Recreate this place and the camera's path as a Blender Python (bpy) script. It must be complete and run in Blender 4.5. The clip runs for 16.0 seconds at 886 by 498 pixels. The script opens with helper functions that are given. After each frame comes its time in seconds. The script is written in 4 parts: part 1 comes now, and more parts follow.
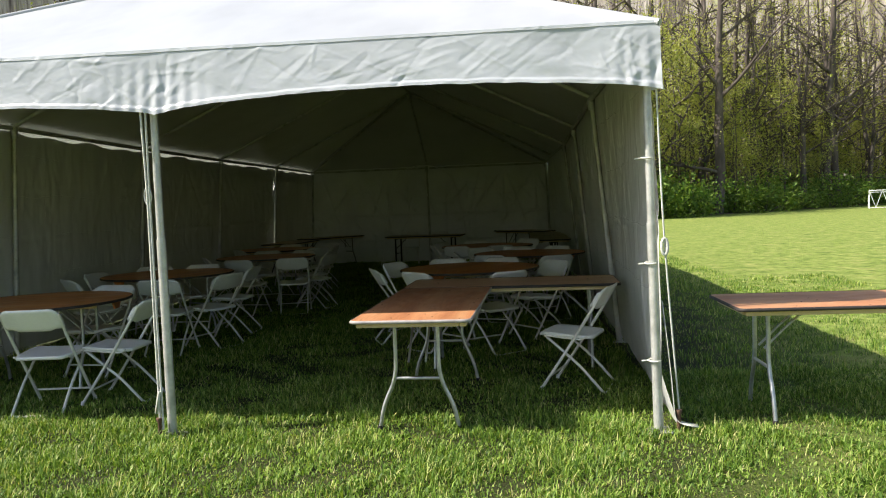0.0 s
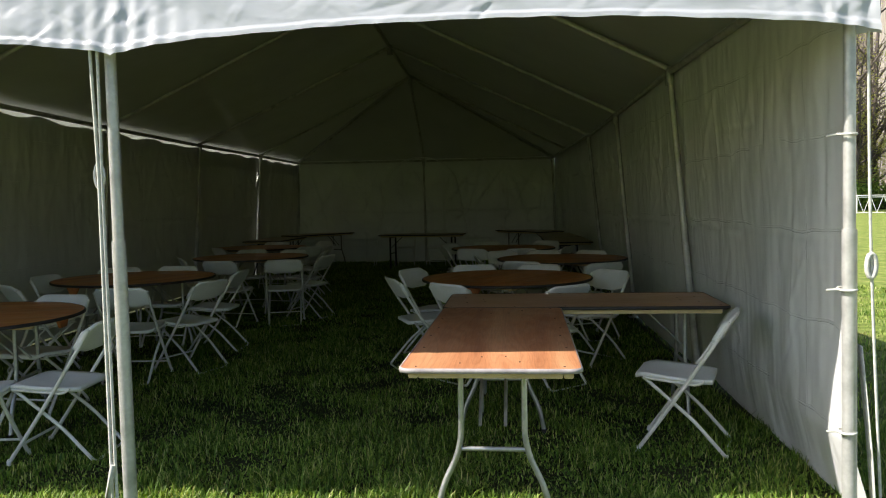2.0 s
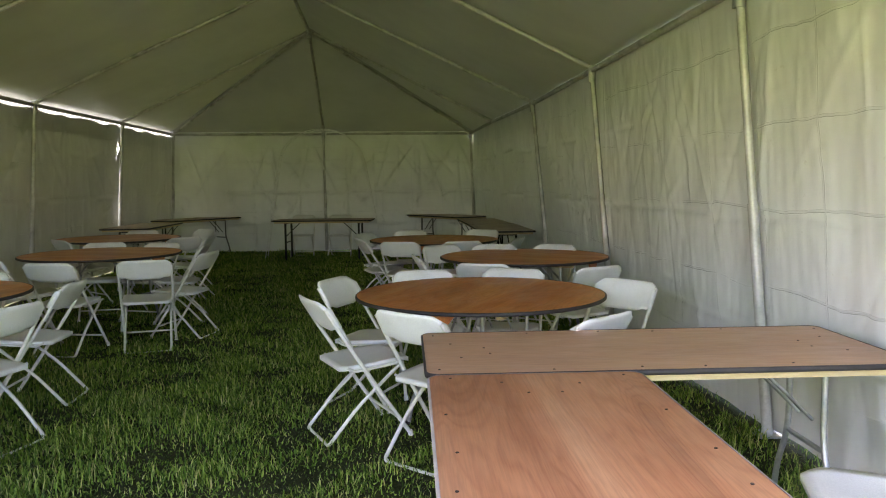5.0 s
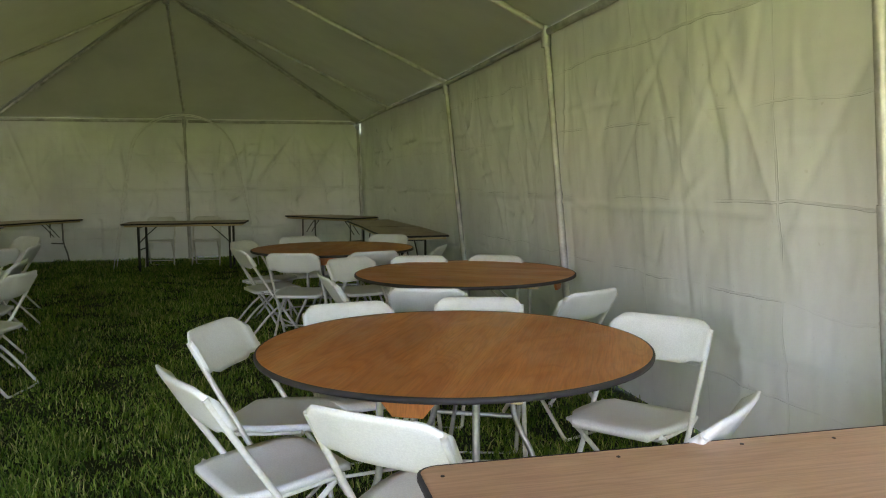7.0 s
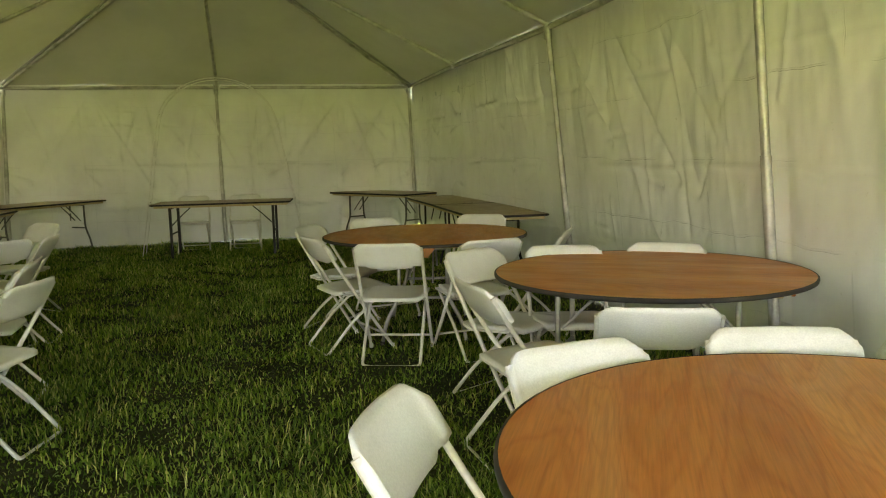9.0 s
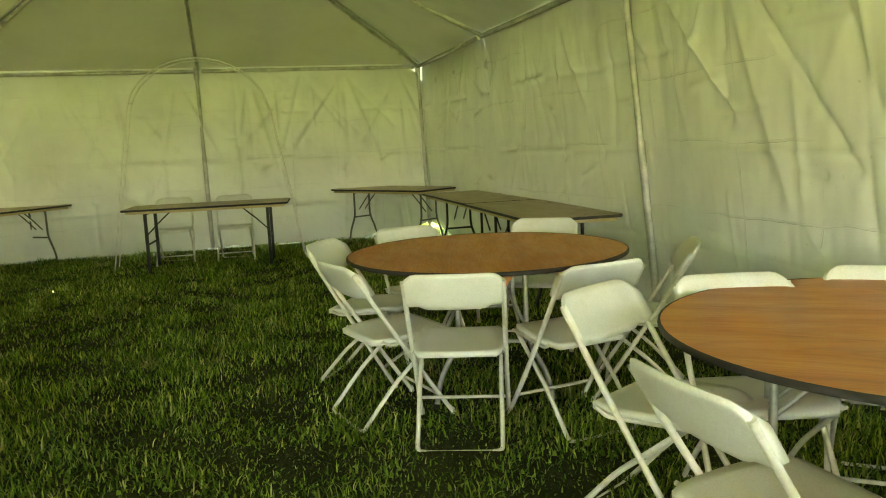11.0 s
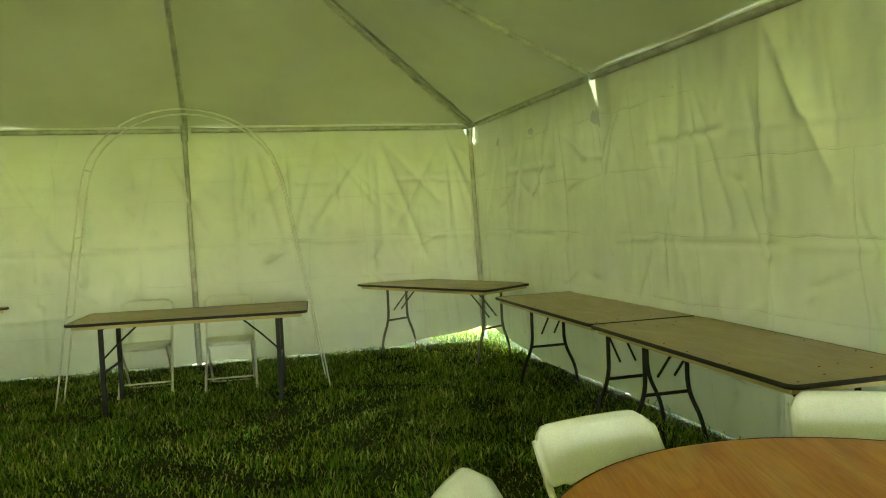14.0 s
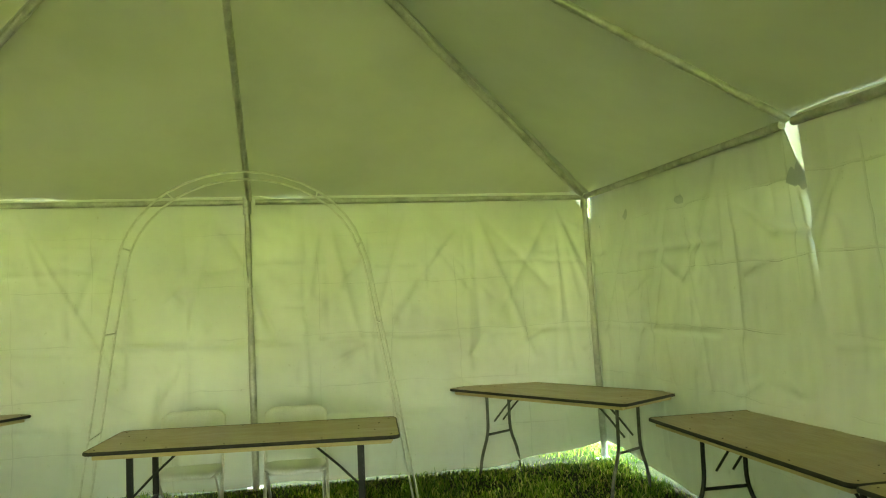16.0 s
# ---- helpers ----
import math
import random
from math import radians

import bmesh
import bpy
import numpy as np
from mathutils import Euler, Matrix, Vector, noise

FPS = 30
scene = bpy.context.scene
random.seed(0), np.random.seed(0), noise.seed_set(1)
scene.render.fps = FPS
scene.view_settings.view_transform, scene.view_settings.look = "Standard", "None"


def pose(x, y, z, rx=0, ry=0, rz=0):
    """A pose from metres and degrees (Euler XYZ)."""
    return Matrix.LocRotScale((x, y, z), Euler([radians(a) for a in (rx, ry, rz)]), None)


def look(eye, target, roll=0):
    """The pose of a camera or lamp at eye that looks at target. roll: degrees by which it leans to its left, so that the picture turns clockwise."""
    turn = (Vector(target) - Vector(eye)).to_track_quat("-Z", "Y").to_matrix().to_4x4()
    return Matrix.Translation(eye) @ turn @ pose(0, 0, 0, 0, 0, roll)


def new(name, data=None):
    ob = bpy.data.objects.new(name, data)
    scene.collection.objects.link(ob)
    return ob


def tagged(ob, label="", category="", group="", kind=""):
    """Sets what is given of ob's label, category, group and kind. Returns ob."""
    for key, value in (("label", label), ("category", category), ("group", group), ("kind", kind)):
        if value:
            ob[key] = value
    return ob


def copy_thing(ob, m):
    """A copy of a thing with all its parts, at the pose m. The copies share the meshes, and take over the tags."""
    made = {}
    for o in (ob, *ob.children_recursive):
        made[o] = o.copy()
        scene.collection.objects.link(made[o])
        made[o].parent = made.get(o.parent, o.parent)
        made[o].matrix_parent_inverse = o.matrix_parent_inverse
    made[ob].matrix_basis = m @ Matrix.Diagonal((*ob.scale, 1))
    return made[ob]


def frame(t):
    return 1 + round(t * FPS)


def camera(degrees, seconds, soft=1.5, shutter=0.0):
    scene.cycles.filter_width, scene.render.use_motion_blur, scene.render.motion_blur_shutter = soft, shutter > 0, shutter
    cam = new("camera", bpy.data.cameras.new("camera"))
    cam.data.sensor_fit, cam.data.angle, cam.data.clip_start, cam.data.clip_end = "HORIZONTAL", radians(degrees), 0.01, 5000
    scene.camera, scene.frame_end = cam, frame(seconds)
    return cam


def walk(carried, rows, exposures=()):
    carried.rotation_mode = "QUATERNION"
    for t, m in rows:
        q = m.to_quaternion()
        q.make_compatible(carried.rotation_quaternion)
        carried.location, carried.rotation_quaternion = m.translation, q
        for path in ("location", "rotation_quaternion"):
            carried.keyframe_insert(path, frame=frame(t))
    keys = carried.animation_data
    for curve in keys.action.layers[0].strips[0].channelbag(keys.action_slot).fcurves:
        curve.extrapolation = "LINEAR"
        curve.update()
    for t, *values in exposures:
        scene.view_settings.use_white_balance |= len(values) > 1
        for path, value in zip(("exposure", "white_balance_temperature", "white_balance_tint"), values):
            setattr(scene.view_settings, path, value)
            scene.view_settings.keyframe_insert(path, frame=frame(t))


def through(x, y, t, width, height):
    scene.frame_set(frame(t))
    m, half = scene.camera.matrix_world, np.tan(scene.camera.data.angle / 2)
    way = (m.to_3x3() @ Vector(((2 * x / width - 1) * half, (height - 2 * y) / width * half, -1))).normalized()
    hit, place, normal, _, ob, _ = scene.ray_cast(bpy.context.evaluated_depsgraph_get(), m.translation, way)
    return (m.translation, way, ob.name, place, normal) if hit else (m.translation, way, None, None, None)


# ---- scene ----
cam = camera(59.9, 16.0, soft=1.1)
PATH = [
    (0, (2.229, -4.777, 1.436), (2.04, -2.789, 1.324), -2.2),
    (0.5, (2.029, -4.448, 1.433), (1.841, -2.461, 1.316), -0.8),
    (1, (1.912, -4.027, 1.425), (1.746, -2.037, 1.312), -0.9),
    (1.5, (1.789, -3.638, 1.428), (1.621, -1.649, 1.312), -1.0),
    (2, (1.578, -3.272, 1.431), (1.452, -1.28, 1.31), -1.1),
    (2.5, (1.453, -2.881, 1.406), (1.381, -0.888, 1.26), -0.9),
    (3, (1.33, -2.465, 1.427), (1.274, -0.472, 1.271), -0.8),
    (3.5, (1.19, -2.097, 1.433), (1.304, -0.107, 1.26), -0.2),
    (5.8, (1.028, -0.221, 1.414), (1.241, 1.761, 1.24), -1.0),
    (6, (0.99, -0.012, 1.388), (1.311, 1.955, 1.219), -0.9),
    (6.5, (0.944, 0.383, 1.378), (1.489, 2.3, 1.208), -0.4),
    (7, (0.921, 0.812, 1.389), (1.424, 2.739, 1.208), -0.4),
    (7.5, (0.794, 1.216, 1.376), (1.276, 3.147, 1.182), -0.3),
    (8, (0.69, 1.653, 1.34), (1.18, 3.579, 1.118), -0.7),
    (8.5, (0.586, 2.085, 1.348), (1.049, 4.016, 1.11), -1.0),
    (11, (0.496, 4.125, 1.339), (0.982, 6.046, 1.064), -2.6),
    (11.5, (0.453, 4.611, 1.351), (0.915, 6.542, 1.112), -2.0),
    (12, (0.445, 5.093, 1.374), (0.912, 7.027, 1.163), -1.7),
    (12.5, (0.502, 5.56, 1.414), (0.969, 7.497, 1.25), -0.9),
    (13, (0.464, 6.071, 1.422), (0.949, 8.004, 1.257), -0.5),
    (13.5, (0.446, 6.475, 1.446), (0.958, 8.403, 1.305), -0.9),
    (14, (0.448, 6.874, 1.463), (0.963, 8.804, 1.373), -2.5),
    (14.5, (0.455, 7.295, 1.504), (1.048, 9.203, 1.423), -2.5),
    (15, (0.45, 7.695, 1.533), (1.121, 9.579, 1.483), -2.7),
    (15.5, (0.44, 8.071, 1.557), (0.962, 9.999, 1.65), -2.6),
    (16, (0.363, 8.449, 1.562), (0.745, 10.409, 1.684), -2.3),
]
walk(cam, [(t, look(eye, target, roll)) for t, eye, target, roll in PATH],
     [(0, 0.8, 6700, 10), (1.0, 0.75, 6700, 10), (2.0, 0.85, 6600, 12), (2.5, 1.25, 6300, 16), (3.0, 1.75, 6500, 24), (3.5, 2.25, 6500, 30), (6.0, 3.8, 6600, 27),
      (7.0, 3.75, 6600, 27), (7.5, 4.0, 6900, 26), (8.5, 4.35, 7800, 22), (11.0, 5.1, 8900, 3), (12.5, 5.2, 9000, -4), (14.5, 5.35, 8600, -10), (16.0, 5.45, 8400, -11)])

# ---- world, sun, exposure ----
SUN_DIR = Vector((-0.90, -0.235, 1.0)).normalized()
world = bpy.data.worlds.new("sky")
scene.world = world
world.use_nodes = True
wn = world.node_tree.nodes
wn.clear()
sky = wn.new("ShaderNodeTexSky")
sky.sky_type = "NISHITA"
sky.sun_disc = False
sky.sun_elevation = math.asin(SUN_DIR.z)
sky.sun_rotation = math.atan2(SUN_DIR.x, SUN_DIR.y)
sky.air_density, sky.dust_density = 1.0, 1.6
bg = wn.new("ShaderNodeBackground")
bg.inputs["Strength"].default_value = 0.11
wout = wn.new("ShaderNodeOutputWorld")
world.node_tree.links.new(sky.outputs[0], bg.inputs[0])
world.node_tree.links.new(bg.outputs[0], wout.inputs[0])
sun = new("sun", bpy.data.lights.new("sun", "SUN"))
sun.data.energy, sun.data.angle, sun.data.color = 5.0, radians(0.53), (1.0, 0.95, 0.87)
sun.matrix_world = look(SUN_DIR * 60, (0, 0, 0))


# ---- materials ----
def mat(name):
    m = bpy.data.materials.new(name)
    m.use_nodes = True
    nt = m.node_tree
    nt.nodes.clear()
    return m, nt, nt.nodes, nt.links


def add(nt, kind, **inputs):
    n = nt.nodes.new(kind)
    for k, v in inputs.items():
        n.inputs[k.replace("_", " ")].default_value = v
    return n


def ramp(nt, fac, stops):
    r = nt.nodes.new("ShaderNodeValToRGB")
    el = r.color_ramp.elements
    while len(el) < len(stops):
        el.new(0.5)
    for e, (p, c) in zip(el, stops):
        e.position, e.color = p, (*c, 1)
    nt.links.new(fac, r.inputs[0])
    return r.outputs[0]


def noise_of(nt, scale, detail=4, stretch=None, rough=0.55):
    tc = nt.nodes.new("ShaderNodeTexCoord")
    out = tc.outputs["Object"]
    if stretch:
        mp = nt.nodes.new("ShaderNodeMapping")
        mp.inputs["Scale"].default_value = stretch
        nt.links.new(out, mp.inputs[0])
        out = mp.outputs[0]
    n = add(nt, "ShaderNodeTexNoise", Scale=scale, Detail=detail, Roughness=rough)
    nt.links.new(out, n.inputs["Vector"])
    return n.outputs[0]


def mix_col(nt, fac, a, b, mode="MIX"):
    m = nt.nodes.new("ShaderNodeMix")
    m.data_type, m.blend_type = "RGBA", mode
    for sock, v in ((m.inputs[0], fac), (m.inputs[6], a), (m.inputs[7], b)):
        if hasattr(v, "links"):
            nt.links.new(v, sock)
        else:
            sock.default_value = v if isinstance(v, (int, float)) else (*v, 1)
    return m.outputs[2]


def bump_of(nt, height, strength=0.3, distance=0.01, before=None):
    b = add(nt, "ShaderNodeBump", Strength=strength, Distance=distance)
    nt.links.new(height, b.inputs["Height"])
    if before:
        nt.links.new(before, b.inputs["Normal"])
    return b.outputs[0]


def surface(name, stops, scale=8, rough=(0.4, 0.6), metal=0.0, bump=0.15, dist=0.004, stretch=None, fine=60, detail=5):
    """Ramp of colours over coarse noise, fine speckle, varied roughness, small relief."""
    m, nt, nodes, links = mat(name)
    p = add(nt, "ShaderNodeBsdfPrincipled", Metallic=metal)
    coarse, grain = noise_of(nt, scale, detail, stretch), noise_of(nt, fine, 3, stretch)
    col = ramp(nt, coarse, stops)
    col = mix_col(nt, 0.18, col, ramp(nt, grain, [(0.3, (0.25, 0.25, 0.25)), (0.7, (1, 1, 1))]), "MULTIPLY")
    links.new(col, p.inputs["Base Color"])
    rr = ramp(nt, coarse, [(0.3, (rough[0],) * 3), (0.7, (rough[1],) * 3)])
    links.new(rr, p.inputs["Roughness"])
    links.new(bump_of(nt, grain, bump, dist), p.inputs["Normal"])
    o = nodes.new("ShaderNodeOutputMaterial")
    links.new(p.outputs[0], o.inputs[0])
    return m


def fabric(name, transmit, creases, tone=(0.80, 0.81, 0.80), relief=1.0, tint=(0.93, 1.0, 0.48)):
    """White tent vinyl: matt sheet that lets a little daylight through, with folds from storage and soft wrinkles."""
    m, nt, nodes, links = mat(name)
    dirt = noise_of(nt, 1.3, 6)
    col = ramp(nt, dirt, [(0.25, tuple(c * 0.86 for c in tone)), (0.6, tone), (0.8, tuple(min(1, c * 1.03) for c in tone))])
    spots = noise_of(nt, 23, 2)
    col = mix_col(nt, ramp(nt, spots, [(0.70, (0, 0, 0)), (0.80, (0.35, 0.35, 0.35))]), col, (0.45, 0.43, 0.36))
    # old folds: doubled cloth passes less light; crease shade and highlights are drawn as dark and bright lines
    vec = nodes.new("ShaderNodeTexCoord").outputs["Object"]
    wob = add(nt, "ShaderNodeTexNoise", Scale=2.0, Detail=3.0)
    links.new(vec, wob.inputs["Vector"])
    va = nodes.new("ShaderNodeVectorMath")
    va.operation = "MULTIPLY_ADD"
    va.inputs[1].default_value = (0.10, 0.10, 0.10)
    links.new(wob.outputs["Color"], va.inputs[0])
    links.new(vec, va.inputs[2])
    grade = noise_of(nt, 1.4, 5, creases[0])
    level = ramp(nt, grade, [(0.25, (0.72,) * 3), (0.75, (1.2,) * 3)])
    if len(creases) > 2:
        br = add(nt, "ShaderNodeTexBrick", Scale=1.0, Mortar_Size=0.009, Brick_Width=0.62, Row_Height=0.44)
        br.offset = 0.0
        br.inputs["Mortar Smooth"].default_value = 0.6
        sx, cx = nodes.new("ShaderNodeSeparateXYZ"), nodes.new("ShaderNodeCombineXYZ")
        links.new(va.outputs[0], sx.inputs[0])
        for k, axis in enumerate(creases[2]):
            links.new(sx.outputs[axis], cx.inputs[k])
        links.new(cx.outputs[0], br.inputs["Vector"])
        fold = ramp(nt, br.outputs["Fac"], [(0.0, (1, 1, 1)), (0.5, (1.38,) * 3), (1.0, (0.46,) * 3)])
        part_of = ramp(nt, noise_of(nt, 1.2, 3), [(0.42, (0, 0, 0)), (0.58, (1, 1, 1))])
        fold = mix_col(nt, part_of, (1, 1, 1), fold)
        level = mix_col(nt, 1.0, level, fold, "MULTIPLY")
    # on walls the crease shading is multiplied into the base colour
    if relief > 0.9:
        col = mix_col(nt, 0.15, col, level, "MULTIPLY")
    p = add(nt, "ShaderNodeBsdfPrincipled", Roughness=0.30)
    p.inputs["Specular IOR Level"].default_value = 0.5
    links.new(col, p.inputs["Base Color"])
    t = nodes.new("ShaderNodeBsdfTranslucent")
    links.new(mix_col(nt, 1.0, col, tint, "MULTIPLY"), t.inputs[0])
    w1, w2 = noise_of(nt, 2.2, 2, creases[0]), noise_of(nt, 9, 4, creases[1])
    b = bump_of(nt, w1, 0.7, 0.07 * relief)
    b = bump_of(nt, w2, 0.35, 0.004 * relief, b)
    if relief > 0.9:
        b = bump_of(nt, fold, 0.6, 0.008, b)
    for s in (p, t):
        links.new(b, s.inputs["Normal"])
    gain = nodes.new("ShaderNodeMath")
    gain.operation = "MULTIPLY"
    gain.inputs[1].default_value = transmit
    links.new(level, gain.inputs[0])
    mx = nodes.new("ShaderNodeMixShader")
    links.new(gain.outputs[0], mx.inputs[0])
    links.new(p.outputs[0], mx.inputs[1])
    links.new(t.outputs[0], mx.inputs[2])
    o = nodes.new("ShaderNodeOutputMaterial")
    links.new(mx.outputs[0], o.inputs[0])
    return m


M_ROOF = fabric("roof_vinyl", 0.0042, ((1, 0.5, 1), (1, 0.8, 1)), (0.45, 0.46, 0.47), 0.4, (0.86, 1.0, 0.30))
# left wall's dimness is put into the material: greyer tone, less light passed
M_WALL_LEFT = fabric("dim_wall_vinyl", 0.0025, ((1, 1.5, 0.6), (1, 1.4, 0.8), (1, 2)), (0.66, 0.67, 0.66))
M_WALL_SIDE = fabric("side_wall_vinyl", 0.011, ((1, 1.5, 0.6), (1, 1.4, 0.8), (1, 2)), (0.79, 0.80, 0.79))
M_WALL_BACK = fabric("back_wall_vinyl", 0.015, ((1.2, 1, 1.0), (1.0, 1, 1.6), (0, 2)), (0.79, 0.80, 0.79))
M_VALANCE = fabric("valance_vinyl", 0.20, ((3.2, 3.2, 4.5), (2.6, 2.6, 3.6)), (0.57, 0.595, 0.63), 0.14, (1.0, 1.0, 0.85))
M_ALU = surface("aluminium_tube", [(0.3, (0.36, 0.36, 0.34)), (0.55, (0.60, 0.60, 0.57)), (0.8, (0.46, 0.45, 0.41))], 6, (0.38, 0.5), 0.4, 0.05, 0.001)
M_STEEL = surface("galvanised_steel", [(0.3, (0.38, 0.40, 0.40)), (0.6, (0.58, 0.59, 0.58)), (0.85, (0.45, 0.43, 0.38))], 14, (0.32, 0.5), 0.8, 0.06, 0.001)
M_BLACK = surface("black_painted_steel", [(0.3, (0.008, 0.008, 0.009)), (0.7, (0.016, 0.016, 0.016)), (0.84, (0.07, 0.055, 0.05))], 18, (0.5, 0.7), 0.0, 0.08, 0.001)
M_DULL = surface("dull_steel", [(0.3, (0.10, 0.10, 0.095)), (0.6, (0.20, 0.20, 0.19)), (0.85, (0.14, 0.12, 0.10))], 14, (0.38, 0.55), 0.6, 0.06, 0.001)
M_PLASTIC = surface("white_chair_plastic", [(0.25, (0.76, 0.76, 0.70)), (0.5, (0.86, 0.86, 0.81)), (0.8, (0.89, 0.89, 0.86))], 5, (0.34, 0.48), 0.0, 0.10, 0.0015, None, 180)
M_CHAIRTUBE = surface("cream_enamelled_tube", [(0.25, (0.66, 0.65, 0.58)), (0.6, (0.82, 0.81, 0.74)), (0.85, (0.56, 0.52, 0.44))], 9, (0.3, 0.45), 0.05, 0.05, 0.001)
M_ROPE = surface("white_rope", [(0.3, (0.50, 0.50, 0.44)), (0.7, (0.74, 0.74, 0.68))], 40, (0.8, 0.9), 0.0, 0.5, 0.003, None, 300)
M_RAIL = surface("pale_pine_rail", [(0.3, (0.55, 0.42, 0.20)), (0.6, (0.68, 0.55, 0.30)), (0.85, (0.60, 0.46, 0.24))], 5, (0.5, 0.65), 0.0, 0.12, 0.002, (1, 1, 12))
M_EDGE = surface("dark_vinyl_edging", [(0.3, (0.022, 0.018, 0.017)), (0.7, (0.045, 0.038, 0.036))], 20, (0.5, 0.7), 0.0, 0.1, 0.001)
M_EDGE_LIGHT = surface("grey_vinyl_edging", [(0.3, (0.30, 0.27, 0.26)), (0.7, (0.46, 0.42, 0.41))], 20, (0.35, 0.5), 0.0, 0.1, 0.001)
M_SCREW = surface("rusty_screw", [(0.3, (0.03, 0.022, 0.018)), (0.7, (0.09, 0.06, 0.045))], 60, (0.5, 0.7), 0.5)
M_STAKE = surface("rusted_iron_stake", [(0.3, (0.10, 0.055, 0.03)), (0.7, (0.20, 0.12, 0.08))], 25, (0.7, 0.85), 0.3, 0.3, 0.003)
M_WIRE = surface("white_painted_wire", [(0.3, (0.72, 0.72, 0.70)), (0.7, (0.84, 0.84, 0.82))], 20, (0.3, 0.4), 0.0, 0.05, 0.001)
M_BARK = surface("bark", [(0.3, (0.05, 0.039, 0.032)), (0.55, (0.11, 0.088, 0.076)), (0.8, (0.22, 0.185, 0.16))], 3, (0.85, 0.95), 0.0, 0.8, 0.03, (1, 1, 0.25), 14)


def plywood(name, dark, mid, light, gloss):
    """Varnished plywood: long cathedral grain, blotches, scuffs."""
    m, nt, nodes, links = mat(name)
    tc = nodes.new("ShaderNodeTexCoord")
    mp = nodes.new("ShaderNodeMapping")
    mp.inputs["Scale"].default_value = (0.42, 3.2, 1)
    links.new(tc.outputs["Object"], mp.inputs[0])
    oi = nodes.new("ShaderNodeObjectInfo")
    va = nodes.new("ShaderNodeVectorMath")
    va.operation = "MULTIPLY_ADD"
    va.inputs[1].default_value = (17, 31, 0)
    links.new(oi.outputs["Random"], va.inputs[0])
    links.new(mp.outputs[0], va.inputs[2])
    w = add(nt, "ShaderNodeTexNoise", Scale=1.5, Detail=2.0, Distortion=0.6)
    links.new(va.outputs[0], w.inputs["Vector"])
    rings = nodes.new("ShaderNodeMath")
    rings.operation = "MULTIPLY"
    rings.inputs[1].default_value = 34
    links.new(w.outputs[0], rings.inputs[0])
    saw = nodes.new("ShaderNodeMath")
    saw.operation = "PINGPONG"
    saw.inputs[1].default_value = 1.0
    links.new(rings.outputs[0], saw.inputs[0])
    base = ramp(nt, w.outputs[0], [(0.3, dark), (0.5, mid), (0.72, light)])
    col = mix_col(nt, 0.22, base, ramp(nt, saw.outputs[0], [(0.05, dark), (0.5, light)]))
    pores = noise_of(nt, 26, 3, (0.25, 7, 1))
    col = mix_col(nt, 0.30, col, ramp(nt, pores, [(0.35, (0.45, 0.40, 0.36)), (0.6, (1, 1, 1))]), "MULTIPLY")
    scuff = noise_of(nt, 3.2, 7, (1.0, 2.2, 1), 0.7)
    col = mix_col(nt, ramp(nt, scuff, [(0.62, (0, 0, 0)), (0.74, (0.45, 0.45, 0.45))]), col, light)
    p = add(nt, "ShaderNodeBsdfPrincipled")
    links.new(col, p.inputs["Base Color"])
    links.new(ramp(nt, scuff, [(0.3, (gloss,) * 3), (0.75, (gloss + 0.25,) * 3)]), p.inputs["Roughness"])
    links.new(bump_of(nt, pores, 0.10, 0.001), p.inputs["Normal"])
    o = nodes.new("ShaderNodeOutputMaterial")
    links.new(p.outputs[0], o.inputs[0])
    return m


M_PLY = plywood("orange_plywood", (0.52, 0.15, 0.034), (0.69, 0.225, 0.056), (0.79, 0.36, 0.12), 0.30)
M_PLY_RED = plywood("reddish_plywood", (0.33, 0.12, 0.052), (0.48, 0.20, 0.090), (0.60, 0.31, 0.155), 0.30)
M_LAMINATE = plywood("tan_laminate", (0.40, 0.285, 0.175), (0.435, 0.315, 0.20), (0.47, 0.35, 0.225), 0.30)
M_TAN = plywood("tan_tabletop", (0.54, 0.30, 0.17), (0.60, 0.345, 0.20), (0.64, 0.385, 0.235), 0.30)


